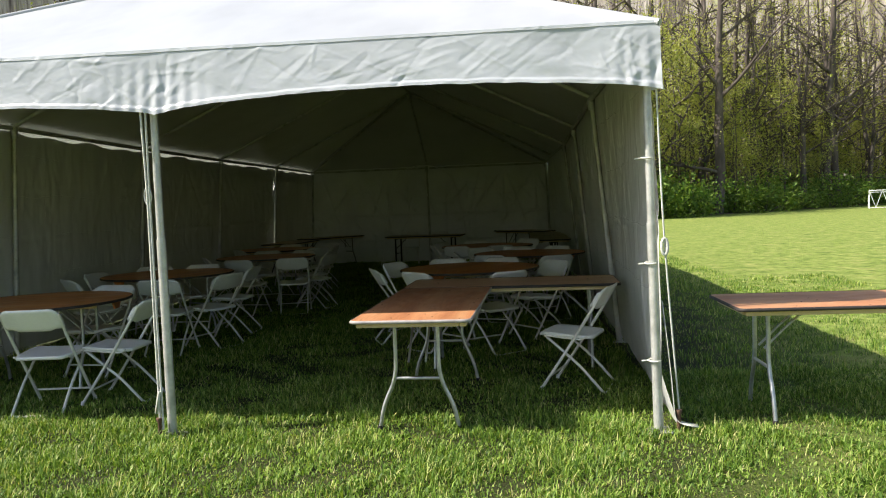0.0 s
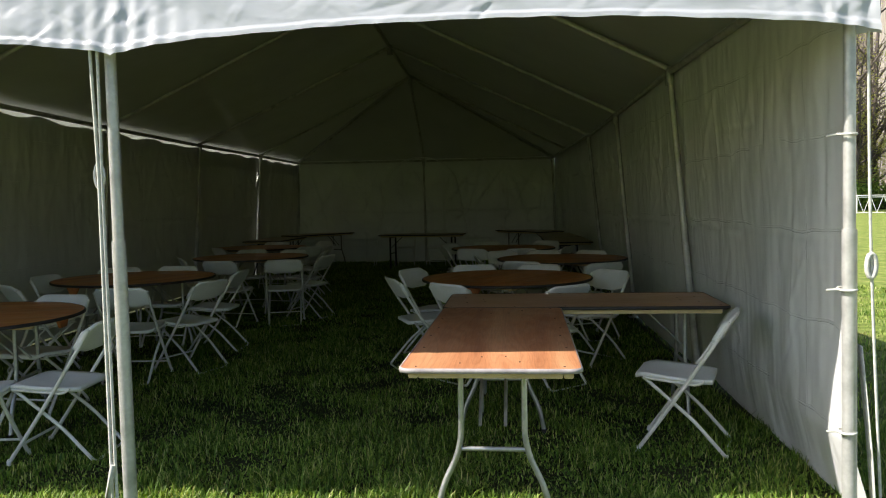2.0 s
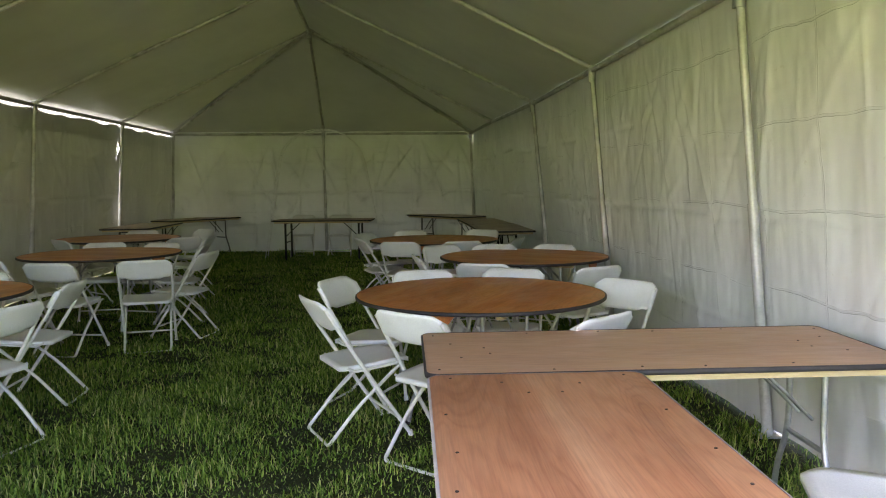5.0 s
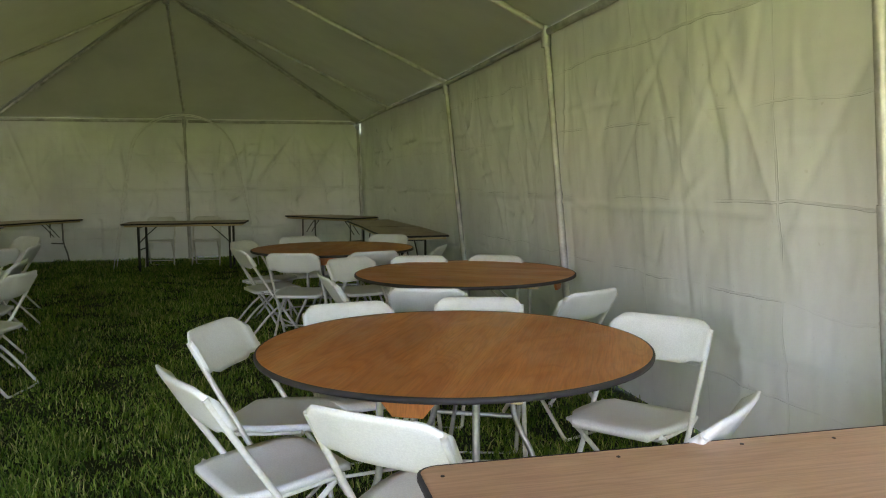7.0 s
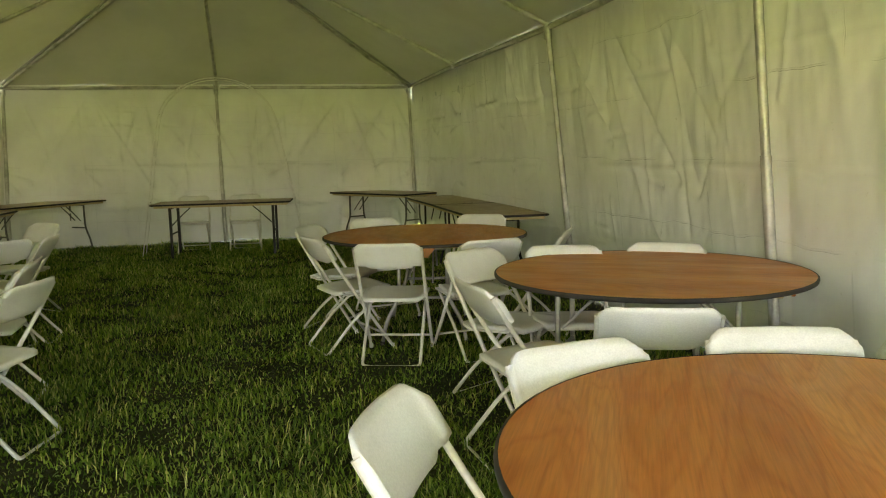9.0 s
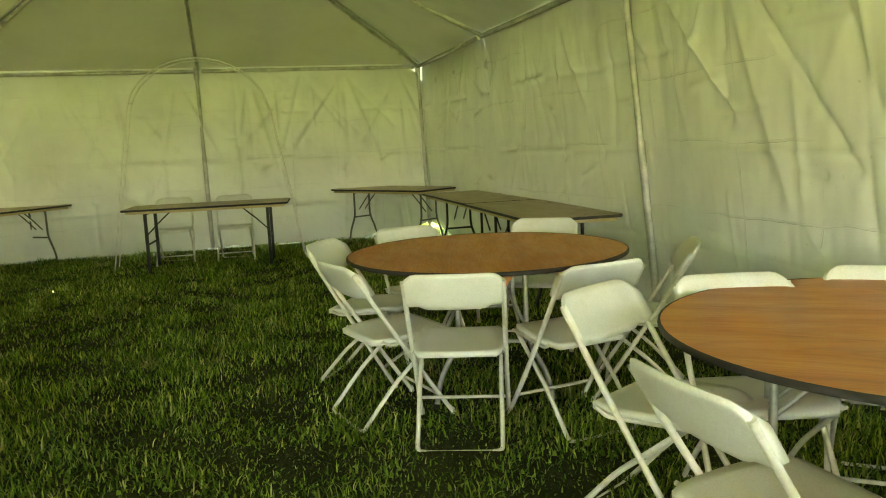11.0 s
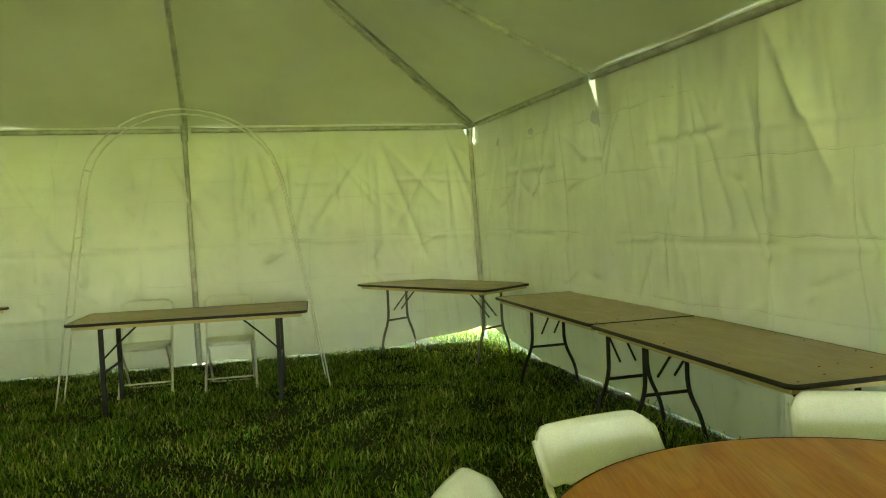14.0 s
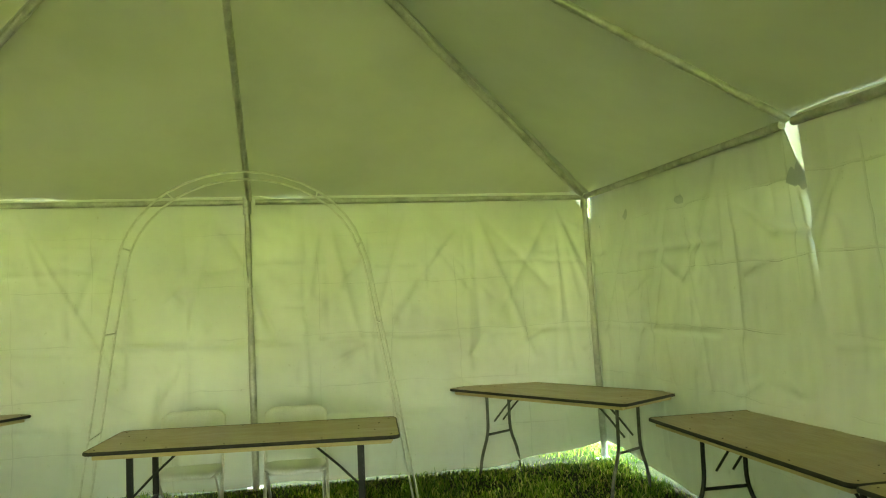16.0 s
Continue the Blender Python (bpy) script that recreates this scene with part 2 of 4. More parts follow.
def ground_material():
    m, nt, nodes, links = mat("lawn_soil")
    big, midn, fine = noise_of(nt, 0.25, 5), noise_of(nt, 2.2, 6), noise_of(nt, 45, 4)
    # near-black soil under and around the tent: shade between blades put into the colour
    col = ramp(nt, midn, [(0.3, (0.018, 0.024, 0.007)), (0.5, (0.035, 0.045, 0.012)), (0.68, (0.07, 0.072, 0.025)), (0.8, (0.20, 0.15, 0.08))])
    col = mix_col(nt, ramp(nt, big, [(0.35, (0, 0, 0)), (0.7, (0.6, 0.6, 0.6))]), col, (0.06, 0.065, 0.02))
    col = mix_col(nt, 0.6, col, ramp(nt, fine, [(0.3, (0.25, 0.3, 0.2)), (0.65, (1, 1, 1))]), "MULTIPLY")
    # past the stretch of single blades, outside an oval around the tent, the turf itself is green
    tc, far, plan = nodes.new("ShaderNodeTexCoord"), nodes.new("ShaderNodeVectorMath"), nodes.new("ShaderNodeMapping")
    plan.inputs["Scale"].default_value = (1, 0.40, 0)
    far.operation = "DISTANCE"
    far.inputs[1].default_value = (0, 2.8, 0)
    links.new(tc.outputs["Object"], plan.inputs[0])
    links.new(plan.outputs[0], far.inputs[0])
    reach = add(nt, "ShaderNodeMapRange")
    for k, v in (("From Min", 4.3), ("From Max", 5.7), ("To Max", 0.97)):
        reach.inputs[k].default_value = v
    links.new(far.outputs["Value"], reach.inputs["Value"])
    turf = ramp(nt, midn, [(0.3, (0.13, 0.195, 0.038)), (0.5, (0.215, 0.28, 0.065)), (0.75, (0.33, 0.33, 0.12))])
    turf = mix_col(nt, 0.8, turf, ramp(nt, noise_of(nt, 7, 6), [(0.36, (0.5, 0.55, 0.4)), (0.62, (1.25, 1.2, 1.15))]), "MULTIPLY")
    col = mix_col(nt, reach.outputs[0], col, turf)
    p = add(nt, "ShaderNodeBsdfPrincipled", Roughness=0.9)
    p.inputs["Specular IOR Level"].default_value = 0.2
    links.new(col, p.inputs["Base Color"])
    b = bump_of(nt, midn, 0.6, 0.05)
    links.new(bump_of(nt, fine, 0.9, 0.03, b), p.inputs["Normal"])
    o = nodes.new("ShaderNodeOutputMaterial")
    links.new(p.outputs[0], o.inputs[0])
    return m


def leaf_material(name, stops, scale, through=0.35, dry=None):
    """Leaves and blades: colour from each piece's own chance value and from patches, light passing through."""
    m, nt, nodes, links = mat(name)
    g = nodes.new("ShaderNodeNewGeometry")
    col = ramp(nt, g.outputs["Random Per Island"], stops)
    patch = noise_of(nt, scale, 4)
    col = mix_col(nt, 0.55, col, ramp(nt, patch, [(0.3, (0.55, 0.62, 0.5)), (0.65, (1.15, 1.1, 1.0))]), "MULTIPLY")
    if dry:
        col = mix_col(nt, ramp(nt, noise_of(nt, 1.7, 5), [(0.64, (0, 0, 0)), (0.74, (0.75, 0.75, 0.75))]), col, dry)
    p = add(nt, "ShaderNodeBsdfPrincipled", Roughness=0.5)
    p.inputs["Specular IOR Level"].default_value = 0.25
    links.new(col, p.inputs["Base Color"])
    t = nodes.new("ShaderNodeBsdfTranslucent")
    links.new(mix_col(nt, 1.0, col, (1.3, 1.3, 0.6), "MULTIPLY"), t.inputs[0])
    mx = nodes.new("ShaderNodeMixShader")
    mx.inputs[0].default_value = through
    links.new(p.outputs[0], mx.inputs[1])
    links.new(t.outputs[0], mx.inputs[2])
    o = nodes.new("ShaderNodeOutputMaterial")
    links.new(mx.outputs[0], o.inputs[0])
    return m


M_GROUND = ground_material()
M_GRASS = leaf_material("grass_blade", [(0.0, (0.045, 0.10, 0.013)), (0.4, (0.125, 0.235, 0.030)), (0.78, (0.30, 0.43, 0.080)), (0.96, (0.55, 0.53, 0.24))], 1.1, 0.3, (0.42, 0.36, 0.19))
M_WEED = leaf_material("clover_leaf", [(0.0, (0.06, 0.13, 0.018)), (0.6, (0.17, 0.28, 0.045)), (1.0, (0.30, 0.40, 0.09))], 1.5, 0.3)
M_BUDS = leaf_material("spring_leaf", [(0.0, (0.28, 0.33, 0.07)), (0.6, (0.42, 0.45, 0.12)), (1.0, (0.52, 0.48, 0.20))], 0.3, 0.4)
M_SHRUB = leaf_material("shrub_leaf", [(0.0, (0.07, 0.15, 0.025)), (0.6, (0.16, 0.26, 0.045)), (1.0, (0.28, 0.36, 0.08))], 0.6, 0.35)
M_FARWOOD = surface("far_woodland", [(0.36, (0.16, 0.13, 0.11)), (0.46, (0.42, 0.36, 0.31)), (0.54, (0.62, 0.56, 0.50)), (0.62, (0.30, 0.25, 0.21)), (0.74, (0.52, 0.52, 0.32))], 1.1, (0.9, 0.95), 0.0, 0.8, 0.3, (1, 1, 0.07), 5.0)
M_LITTER = surface("leaf_litter", [(0.3, (0.12, 0.085, 0.05)), (0.6, (0.20, 0.15, 0.09)), (0.85, (0.10, 0.13, 0.03))], 1.4, (0.9, 0.95), 0.0, 0.8, 0.05)


# ---- mesh helpers ----
def link_mesh(name, verts, faces, material, parent=None, label="", smooth=True):
    me = bpy.data.meshes.new(name)
    me.from_pydata([tuple(v) for v in verts], [], faces)
    me.polygons.foreach_set("use_smooth", [smooth] * len(me.polygons))
    me.materials.append(material)
    ob = new(name, me)
    if parent:
        ob.parent = parent
    if label:
        ob["label"] = label
    return ob


def part(name, bm, material, parent=None, label="", smooth=False):
    me = bpy.data.meshes.new(name)
    bm.to_mesh(me)
    bm.free()
    me.polygons.foreach_set("use_smooth", [smooth] * len(me.polygons))
    me.materials.append(material)
    ob = new(name, me)
    if parent:
        ob.parent = parent
    if label:
        ob["label"] = label
    return ob


def tube_data(path, radius, sides=8, closed=False, caps=True):
    """Vertices and faces of a round tube along a list of points; radius may be one number or one a point."""
    pts = [Vector(p) for p in path]
    n = len(pts)
    rad = radius if isinstance(radius, (list, tuple)) else [radius] * n
    verts, faces = [], []
    up = None
    for i, p in enumerate(pts):
        a = pts[(i - 1) % n] if closed or i else p
        b = pts[(i + 1) % n] if closed or i < n - 1 else p
        d = (b - a).normalized()
        if up is None:
            up = Vector((0, 0, 1)) if abs(d.z) < 0.9 else Vector((1, 0, 0))
        s = d.cross(up).normalized()
        up = s.cross(d).normalized()
        for k in range(sides):
            w = 2 * math.pi * k / sides
            verts.append(p + (s * math.cos(w) + up * math.sin(w)) * rad[i])
    for i in range(n if closed else n - 1):
        for k in range(sides):
            i2, k2 = (i + 1) % n, (k + 1) % sides
            faces.append((i * sides + k, i * sides + k2, i2 * sides + k2, i2 * sides + k))
    if caps and not closed:
        for ring in (0, n - 1):
            k0 = len(verts)
            verts += [verts[ring * sides + k].copy() for k in range(sides)]
            cap = tuple(range(k0, k0 + sides))
            faces.append(cap if ring == 0 else cap[::-1])
    return verts, faces


def tube(name, path, radius, material, parent=None, label="", sides=8, closed=False):
    v, f = tube_data(path, radius, sides, closed)
    return link_mesh(name, v, f, material, parent, label)


def tubes(name, paths, radius, material, parent=None, label="", sides=8):
    verts, faces = [], []
    for p in paths:
        v, f = tube_data(p, radius, sides)
        faces += [tuple(i + len(verts) for i in q) for q in f]
        verts += v
    return link_mesh(name, verts, faces, material, parent, label)


def rounded(points, radius, steps=5):
    """Rounds the corners of a polyline."""
    out = [Vector(points[0])]
    for a, b, c in zip(points, points[1:], points[2:]):
        a, b, c = Vector(a), Vector(b), Vector(c)
        r = min(radius, (a - b).length * 0.48, (c - b).length * 0.48)
        p, q = b + (a - b).normalized() * r, b + (c - b).normalized() * r
        for i in range(steps + 1):
            t = i / steps
            out.append(p * (1 - t) ** 2 + b * 2 * t * (1 - t) + q * t * t)
    out.append(Vector(points[-1]))
    return out


def slab(outline, z0, z1, bevel=0.0):
    """A bmesh plate with a given outline, bevelled all round."""
    bm = bmesh.new()
    vs = [bm.verts.new((x, y, z0)) for x, y in outline]
    f = bm.faces.new(vs)
    r = bmesh.ops.extrude_face_region(bm, geom=[f])
    bmesh.ops.translate(bm, verts=[v for v in r["geom"] if isinstance(v, bmesh.types.BMVert)], vec=(0, 0, z1 - z0))
    bmesh.ops.recalc_face_normals(bm, faces=bm.faces)
    if bevel:
        edges = [e for e in bm.edges if abs(e.verts[0].co.z - e.verts[1].co.z) < 1e-6]
        bmesh.ops.bevel(bm, geom=edges, offset=bevel, segments=2, affect="EDGES")
    return bm


def rect_outline(w, d, r, steps=5):
    pts = []
    for cx, cy, a0 in ((w / 2 - r, d / 2 - r, 0), (-w / 2 + r, d / 2 - r, 90), (-w / 2 + r, -d / 2 + r, 180), (w / 2 - r, -d / 2 + r, 270)):
        for i in range(steps + 1):
            a = radians(a0 + 90 * i / steps)
            pts.append((cx + r * math.cos(a), cy + r * math.sin(a)))
    return pts


def box_bm(x0, x1, y0, y1, z0, z1, bevel=0.003):
    bm = bmesh.new()
    bmesh.ops.create_cube(bm, size=1, matrix=Matrix.Translation(((x0 + x1) / 2, (y0 + y1) / 2, (z0 + z1) / 2)) @ Matrix.Diagonal((x1 - x0, y1 - y0, z1 - z0, 1)))
    if bevel:
        bmesh.ops.bevel(bm, geom=bm.edges[:], offset=bevel, segments=2, affect="EDGES")
    return bm


def sheet(name, nu, nv, place, material, parent=None, label=""):
    verts = [place(i / nu, j / nv) for j in range(nv + 1) for i in range(nu + 1)]
    w = nu + 1
    faces = [(j * w + i, j * w + i + 1, (j + 1) * w + i + 1, (j + 1) * w + i) for j in range(nv) for i in range(nu)]
    return link_mesh(name, verts, faces, material, parent, label)


def creases(s, z, lines):
    """Sum of thin ridges along straight segments (s0, z0, s1, z1, height, width), tapered to their far ends."""
    out = np.zeros_like(s)
    for s0, z0, s1, z1, h, w in lines:
        dx, dz = s1 - s0, z1 - z0
        n = dx * dx + dz * dz
        near = (np.abs(s - (s0 + s1) / 2) < abs(dx) / 2 + 4 * w) & (np.abs(z - (z0 + z1) / 2) < abs(dz) / 2 + 4 * w)
        if not near.any():
            continue
        a, b = s[near], z[near]
        t = np.clip(((a - s0) * dx + (b - z0) * dz) / n, 0, 1)
        d = np.hypot(a - s0 - t * dx, b - z0 - t * dz)
        out[near] += h * np.exp(-(d / w) ** 1.35) * (1 - 0.6 * t) * np.minimum(1, t * 8 + 0.3)
    return out


def wall_creases(seed, s0, s1, top, amount=3.2):
    """Storage folds in a loose grid, fans of wrinkles pulled from the ties, odd kinks."""
    rng = random.Random(seed)
    lines = []
    k = s0 + rng.uniform(0.1, 0.4)
    while k < s1:
        z = 0.1
        while z < top:
            step = rng.uniform(0.35, 0.9)
            if rng.random() < 0.72:
                lines.append((k + rng.gauss(0, 0.02), z, k + rng.gauss(0, 0.03), z + step, rng.choice((-1, 1)) * rng.uniform(0.003, 0.009), rng.uniform(0.012, 0.022)))
            z += step
        k += rng.uniform(0.40, 0.56)
    for z in (0.57, 1.22, 1.86):
        k = s0
        while k < s1:
            step = rng.uniform(0.4, 1.3)
            if rng.random() < 0.8:
                lines.append((k, z + rng.gauss(0, 0.012), k + step, z + rng.gauss(0, 0.02), rng.choice((-1, 1)) * rng.uniform(0.004, 0.010), rng.uniform(0.012, 0.020)))
            k += step
    k = s0 + 0.2
    while k < s1:
        for _ in range(rng.randint(3, 5)):
            a, l = rng.uniform(-0.75, 0.75), rng.uniform(0.35, 1.7)
            lines.append((k, top - 0.02, k + l * math.sin(a), top - l * math.cos(a), rng.choice((-1, 1)) * rng.uniform(0.006, 0.016), rng.uniform(0.018, 0.034)))
        k += rng.uniform(0.55, 1.0)
    for _ in range(int((s1 - s0) * 7)):
        k, z, a, l = rng.uniform(s0, s1), rng.uniform(0.1, top - 0.2), rng.uniform(0, 3.14), rng.uniform(0.10, 0.45)
        lines.append((k, z, k + l * math.cos(a), z + l * math.sin(a), rng.choice((-1, 1)) * rng.uniform(0.003, 0.009), rng.uniform(0.012, 0.020)))
    return [(a, b, c, d, h * amount, w * 1.5) for a, b, c, d, h, w in lines]


def push(ob, axis, along, lines, sign=1.0, damp=2.3):
    """Presses creases into a hanging sheet: moves its points along one axis."""
    me = ob.data
    co = np.empty(len(me.vertices) * 3)
    me.vertices.foreach_get("co", co)
    co = co.reshape(-1, 3)
    co[:, axis] += sign * creases(co[:, along].copy(), co[:, 2].copy(), lines) * np.clip((damp - co[:, 2]) / 0.4, 0.15, 1)
    me.vertices.foreach_set("co", co.reshape(-1))
    me.update()


def nz(x, y, z=0.0):
    return noise.noise(Vector((x, y, z)))


# ---- the ground ----
def build_ground():
    n, size = 120, 420.0
    line = [math.copysign(abs(k) ** 2.6, k) * size for k in np.linspace(-1, 1, n + 1)]
    verts = [(x + 1, y + 5, 0.012 * nz(x * 0.7, y * 0.7) * (1 if math.hypot(x, y) < 40 else 0)) for y in line for x in line]
    w = n + 1
    faces = [(j * w + i, j * w + i + 1, (j + 1) * w + i + 1, (j + 1) * w + i) for j in range(n) for i in range(n)]
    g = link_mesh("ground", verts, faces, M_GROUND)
    tagged(g, "mown green lawn with worn straw-coloured patches", "lawn", kind="structure")


build_ground()

# ---- the tent: 6.1 m by 15.2 m frame tent, hipped at both ends ----
HALF, LONG, EAVE, RIDGE, BAY = 3.06, 15.24, 2.47, 3.96, 3.048
tent = new("frame_tent")
tagged(tent, "large white vinyl frame tent with aluminium poles, open at one end", "tent")


# tops of the side legs and how far their feet stand out, from the open end to the back
TOPS = {1: (3.07, 3.05, 3.11, 3.17, 3.08, 3.08), -1: (3.06, 3.10, 3.19, 3.20, 3.11, 3.08)}
LEANS = {1: (0.03, 0.22, 0.22, 0.25, 0.20, 0.08), -1: (0.08, 0.14, 0.16, 0.17, 0.17, 0.10)}


def between(values, y):
    k = min(4.9999, max(0.0, y / BAY))
    i = int(k)
    return values[i] + (values[i + 1] - values[i]) * (k - i)


def eave_x(side, y):
    return between(TOPS[side], y)


def lean_at(side, y, z):
    return between(LEANS[side], y) * max(0.0, 1 - z / 2.42)


def build_roof():
    def sag(u, bays):
        return abs(math.sin(math.pi * u * bays))

    def slope(side):
        def place(u, v):
            y0, y1 = 0 + BAY * v, LONG - BAY * v
            y = y0 + (y1 - y0) * u
            x = side * (eave_x(side, y) + 0.05) * (1 - v)
            z = EAVE + (RIDGE + 0.04 - EAVE) * v - (0.045 * math.sin(math.pi * v) * sag(y / LONG, 5) - 0.008 * nz(x * 2, y * 1.3)) * min(1, 8 * min(u, 1 - u))
            ripple = 0.020 * math.sin(40 * (1 - v) + 5 * y + 3 * nz(y * 1.5, 1)) * max(0, 1 - v * 3.2) * min(1, v * 9) * (1 - sag(y / LONG, 5))
            return (x, y - 0.05 + 0.1 * u, z + ripple)
        return place

    def hip(y_eave, y_top):
        def place(u, v):
            x = ((eave_x(1, y_eave) + 0.05) * u - (eave_x(-1, y_eave) + 0.05) * (1 - u)) * (1 - v) * 1.006
            s = abs(math.sin(math.pi * (2 * u - 1)))
            z = EAVE + (RIDGE + 0.04 - EAVE) * v - (0.04 * math.sin(math.pi * v) * s - 0.008 * nz(x * 2, 7 + v * 4)) * min(1, 5 * min(u, 1 - u)) + 0.002
            return (x, y_eave + (y_top - y_eave) * v, z)
        return place
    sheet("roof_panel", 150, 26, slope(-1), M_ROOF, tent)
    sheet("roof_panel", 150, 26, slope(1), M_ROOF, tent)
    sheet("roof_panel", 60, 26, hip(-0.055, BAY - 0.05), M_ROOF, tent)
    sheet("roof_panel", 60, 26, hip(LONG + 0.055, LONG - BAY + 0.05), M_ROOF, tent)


def build_valances():
    def fall(s, bays, z_leg=2.07, rise=0.10):
        f = (s * bays) % 1.0
        return z_leg + rise * math.sin(math.pi * f) ** 0.6 + 0.006 * nz(s * 40, 2)

    def flap(u, v, along, bays):
        z1 = fall(u, bays)
        z = EAVE + 0.022 + (z1 - EAVE - 0.022) * v
        s = along * u
        pinch = abs(math.cos(math.pi * u * bays)) ** 24
        out = 0.008 * nz(s * 1.7, z * 2, 3) + 0.007 * nz(s * 5 + z * 6, z * 5, 9) * (0.4 + v)
        out += 0.006 * pinch * math.sin(s * 70) * v + 0.005 * math.sin(9 * s + 14 * z + 3 * nz(s, z)) * nz(s * 0.8, 4)
        hem = 0.010 if v > 0.93 else 0.0
        return z, s, out + hem
    for y0, sgn in ((-0.075, -1), (LONG + 0.075, 1)):
        def place(u, v):
            z, s, out = flap(u, v, 2 * HALF, 2)
            return (-HALF - 0.06 + (2 * HALF + 0.12) * u, y0 + sgn * (out * min(1, v * 4) - 0.028 * (1 - v) + 0.025 * v), z)
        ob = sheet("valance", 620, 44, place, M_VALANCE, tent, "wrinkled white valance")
        rng = random.Random(8)
        lines = []
        for _ in range(230):
            a, b, w, l = rng.uniform(-3.1, 3.1), rng.uniform(2.08, 2.47), rng.gauss(0.55, 0.35) * rng.choice((1, 1, 1, -1)), rng.uniform(0.08, 0.45)
            lines.append((a, b, a + l * math.cos(w), b + l * math.sin(w), rng.choice((-1, 1)) * rng.uniform(0.0012, 0.0042), rng.uniform(0.008, 0.012)))
        for leg in (-3.0, 0.0, 3.0):
            for _ in range(16):
                a, l, w = leg + rng.choice((-0.06, 0.06)) + rng.gauss(0, 0.02), rng.uniform(0.12, 0.40), rng.gauss(0, 0.5)
                lines.append((a, 2.10 + rng.uniform(0, 0.1), a + l * math.sin(w), 2.10 + l * math.cos(w), rng.choice((-1, 1)) * rng.uniform(0.002, 0.006), 0.012))
            lines += [(leg - 0.03, 2.42 - 0.02 * k, leg + 0.03, 2.42 - 0.02 * k, 0.0025, 0.006) for k in range(15)]
        push(ob, 1, 0, lines, sgn, 9.0)
    for side in (-1, 1):
        def place(u, v):
            z, s, out = flap(u, v, LONG, 5)
            return (side * (eave_x(side, LONG * u) + 0.047 + 0.012 * v + out * min(1, v * 4)), -0.06 + (LONG + 0.12) * u, z)
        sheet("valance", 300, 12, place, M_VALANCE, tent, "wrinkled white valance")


def drape(s, z, top, seed):
    """Wrinkles of a hanging wall: gathers under the eave, folds from the poles, broad billows."""
    g = max(0.0, 1 - (top - z) / 0.9)
    f = 0.016 * math.sin(s * 13 + 2.5 * nz(s * 1.4, seed)) * g
    f += 0.030 * nz(s * 0.8, z * 0.5, seed) + 0.016 * nz(s * 2.3 + z, z * 1.1, seed + 3)
    f += 0.018 * max(0, nz(s * 1.1 - z * 1.6, z * 0.35 + s * 0.3, seed + 8))
    ph = (s / BAY) % 1.0
    f += 0.020 * math.sin(18 * (ph - 0.5 * (top - z))) * math.exp(-6 * abs(ph - 0.12)) * g
    return f


def side_wall(side, y0, y1, seed, label, open0=0.0, open1=0.0, inset=0.0, ragged=0.0):
    top = 2.405 if side < 0 else 2.486
    lift_from = 13.9

    def place(u, v):
        y = y0 + (y1 - y0) * u
        low = 0.012 + 0.030 * nz(y * 1.3, seed)
        if side > 0 and y > lift_from:
            low += 0.15 * min(1, (y - lift_from) / 1.1) ** 1.5
        tz = top + (0.012 * math.sin(y * 7) + 0.02 * nz(y * 2, seed)) * (1 if side < 0 else 0.2) - 0.05 * abs(math.sin(math.pi * y / BAY * 2)) * (0.55 if side < 0 else 0.04)
        z = low + (tz - low) * v
        k = max(0.0, (v - 0.82) / 0.18) ** 0.8
        y += open0 * k * max(0, 1 - u * (y1 - y0) / 0.5) - open1 * k * max(0, 1 - (1 - u) * (y1 - y0) / 0.5)
        y -= ragged * max(0.0, math.sin(6.5 * z + 1.4)) * max(0, 1 - (1 - u) * (y1 - y0) / 0.3)
        flare = 0.10 * max(0, 0.35 - z) * max(0, 1 - y / 3.5) * 3
        x = side * (eave_x(side, y) + 0.012 + inset + lean_at(side, y, z) + drape(y, z, tz, seed) * min(1, max(0.2, (2.35 - z) / 0.5)) + flare)
        return (x, y, z)
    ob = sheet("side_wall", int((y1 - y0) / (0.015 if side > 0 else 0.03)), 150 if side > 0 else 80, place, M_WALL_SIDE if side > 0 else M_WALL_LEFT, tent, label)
    lines = [(a, b, c, d, h * min(1.0, 0.38 + max(0.0, a - 5.0) * 0.2), w) for a, b, c, d, h, w in wall_creases(seed, y0, y1, top)]
    push(ob, 0, 1, lines, side)


def back_wall():
    def place(u, v):
        x = -HALF - 0.06 + (2 * HALF + 0.12) * u
        low = 0.018 + 0.035 * nz(x * 1.9, 5)
        if x > 1.9:
            low += 0.15 * min(1, (x - 1.9) / 1.1) ** 1.5
        tz = 2.486 + 0.003 * nz(x * 4, 1) - 0.07 * max(0, nz(x * 1.5, 12) - 0.2)
        z = low + (tz - low) * v
        k = max(0.0, (v - 0.88) / 0.12)
        x -= 0.20 * k * max(0, 1 - (1 - u) * 2 * HALF / 0.4)
        x += 0.03 * k * max(0, 1 - u * 2 * HALF / 0.4)
        wide = 1 + 0.045 * (1 - z / 2.4)
        y = LONG + 0.02 + (drape(x, z, tz, 21) - 0.04 * math.sin(3.2 * (x + 3) + 2.2 * z) * (1 if x < 0 else 0.25)) * min(1, max(0.2, (2.35 - z) / 0.5))
        return (x * wide, y, z)
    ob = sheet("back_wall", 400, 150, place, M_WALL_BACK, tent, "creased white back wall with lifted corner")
    push(ob, 1, 0, wall_creases(31, -HALF, HALF, 2.4))


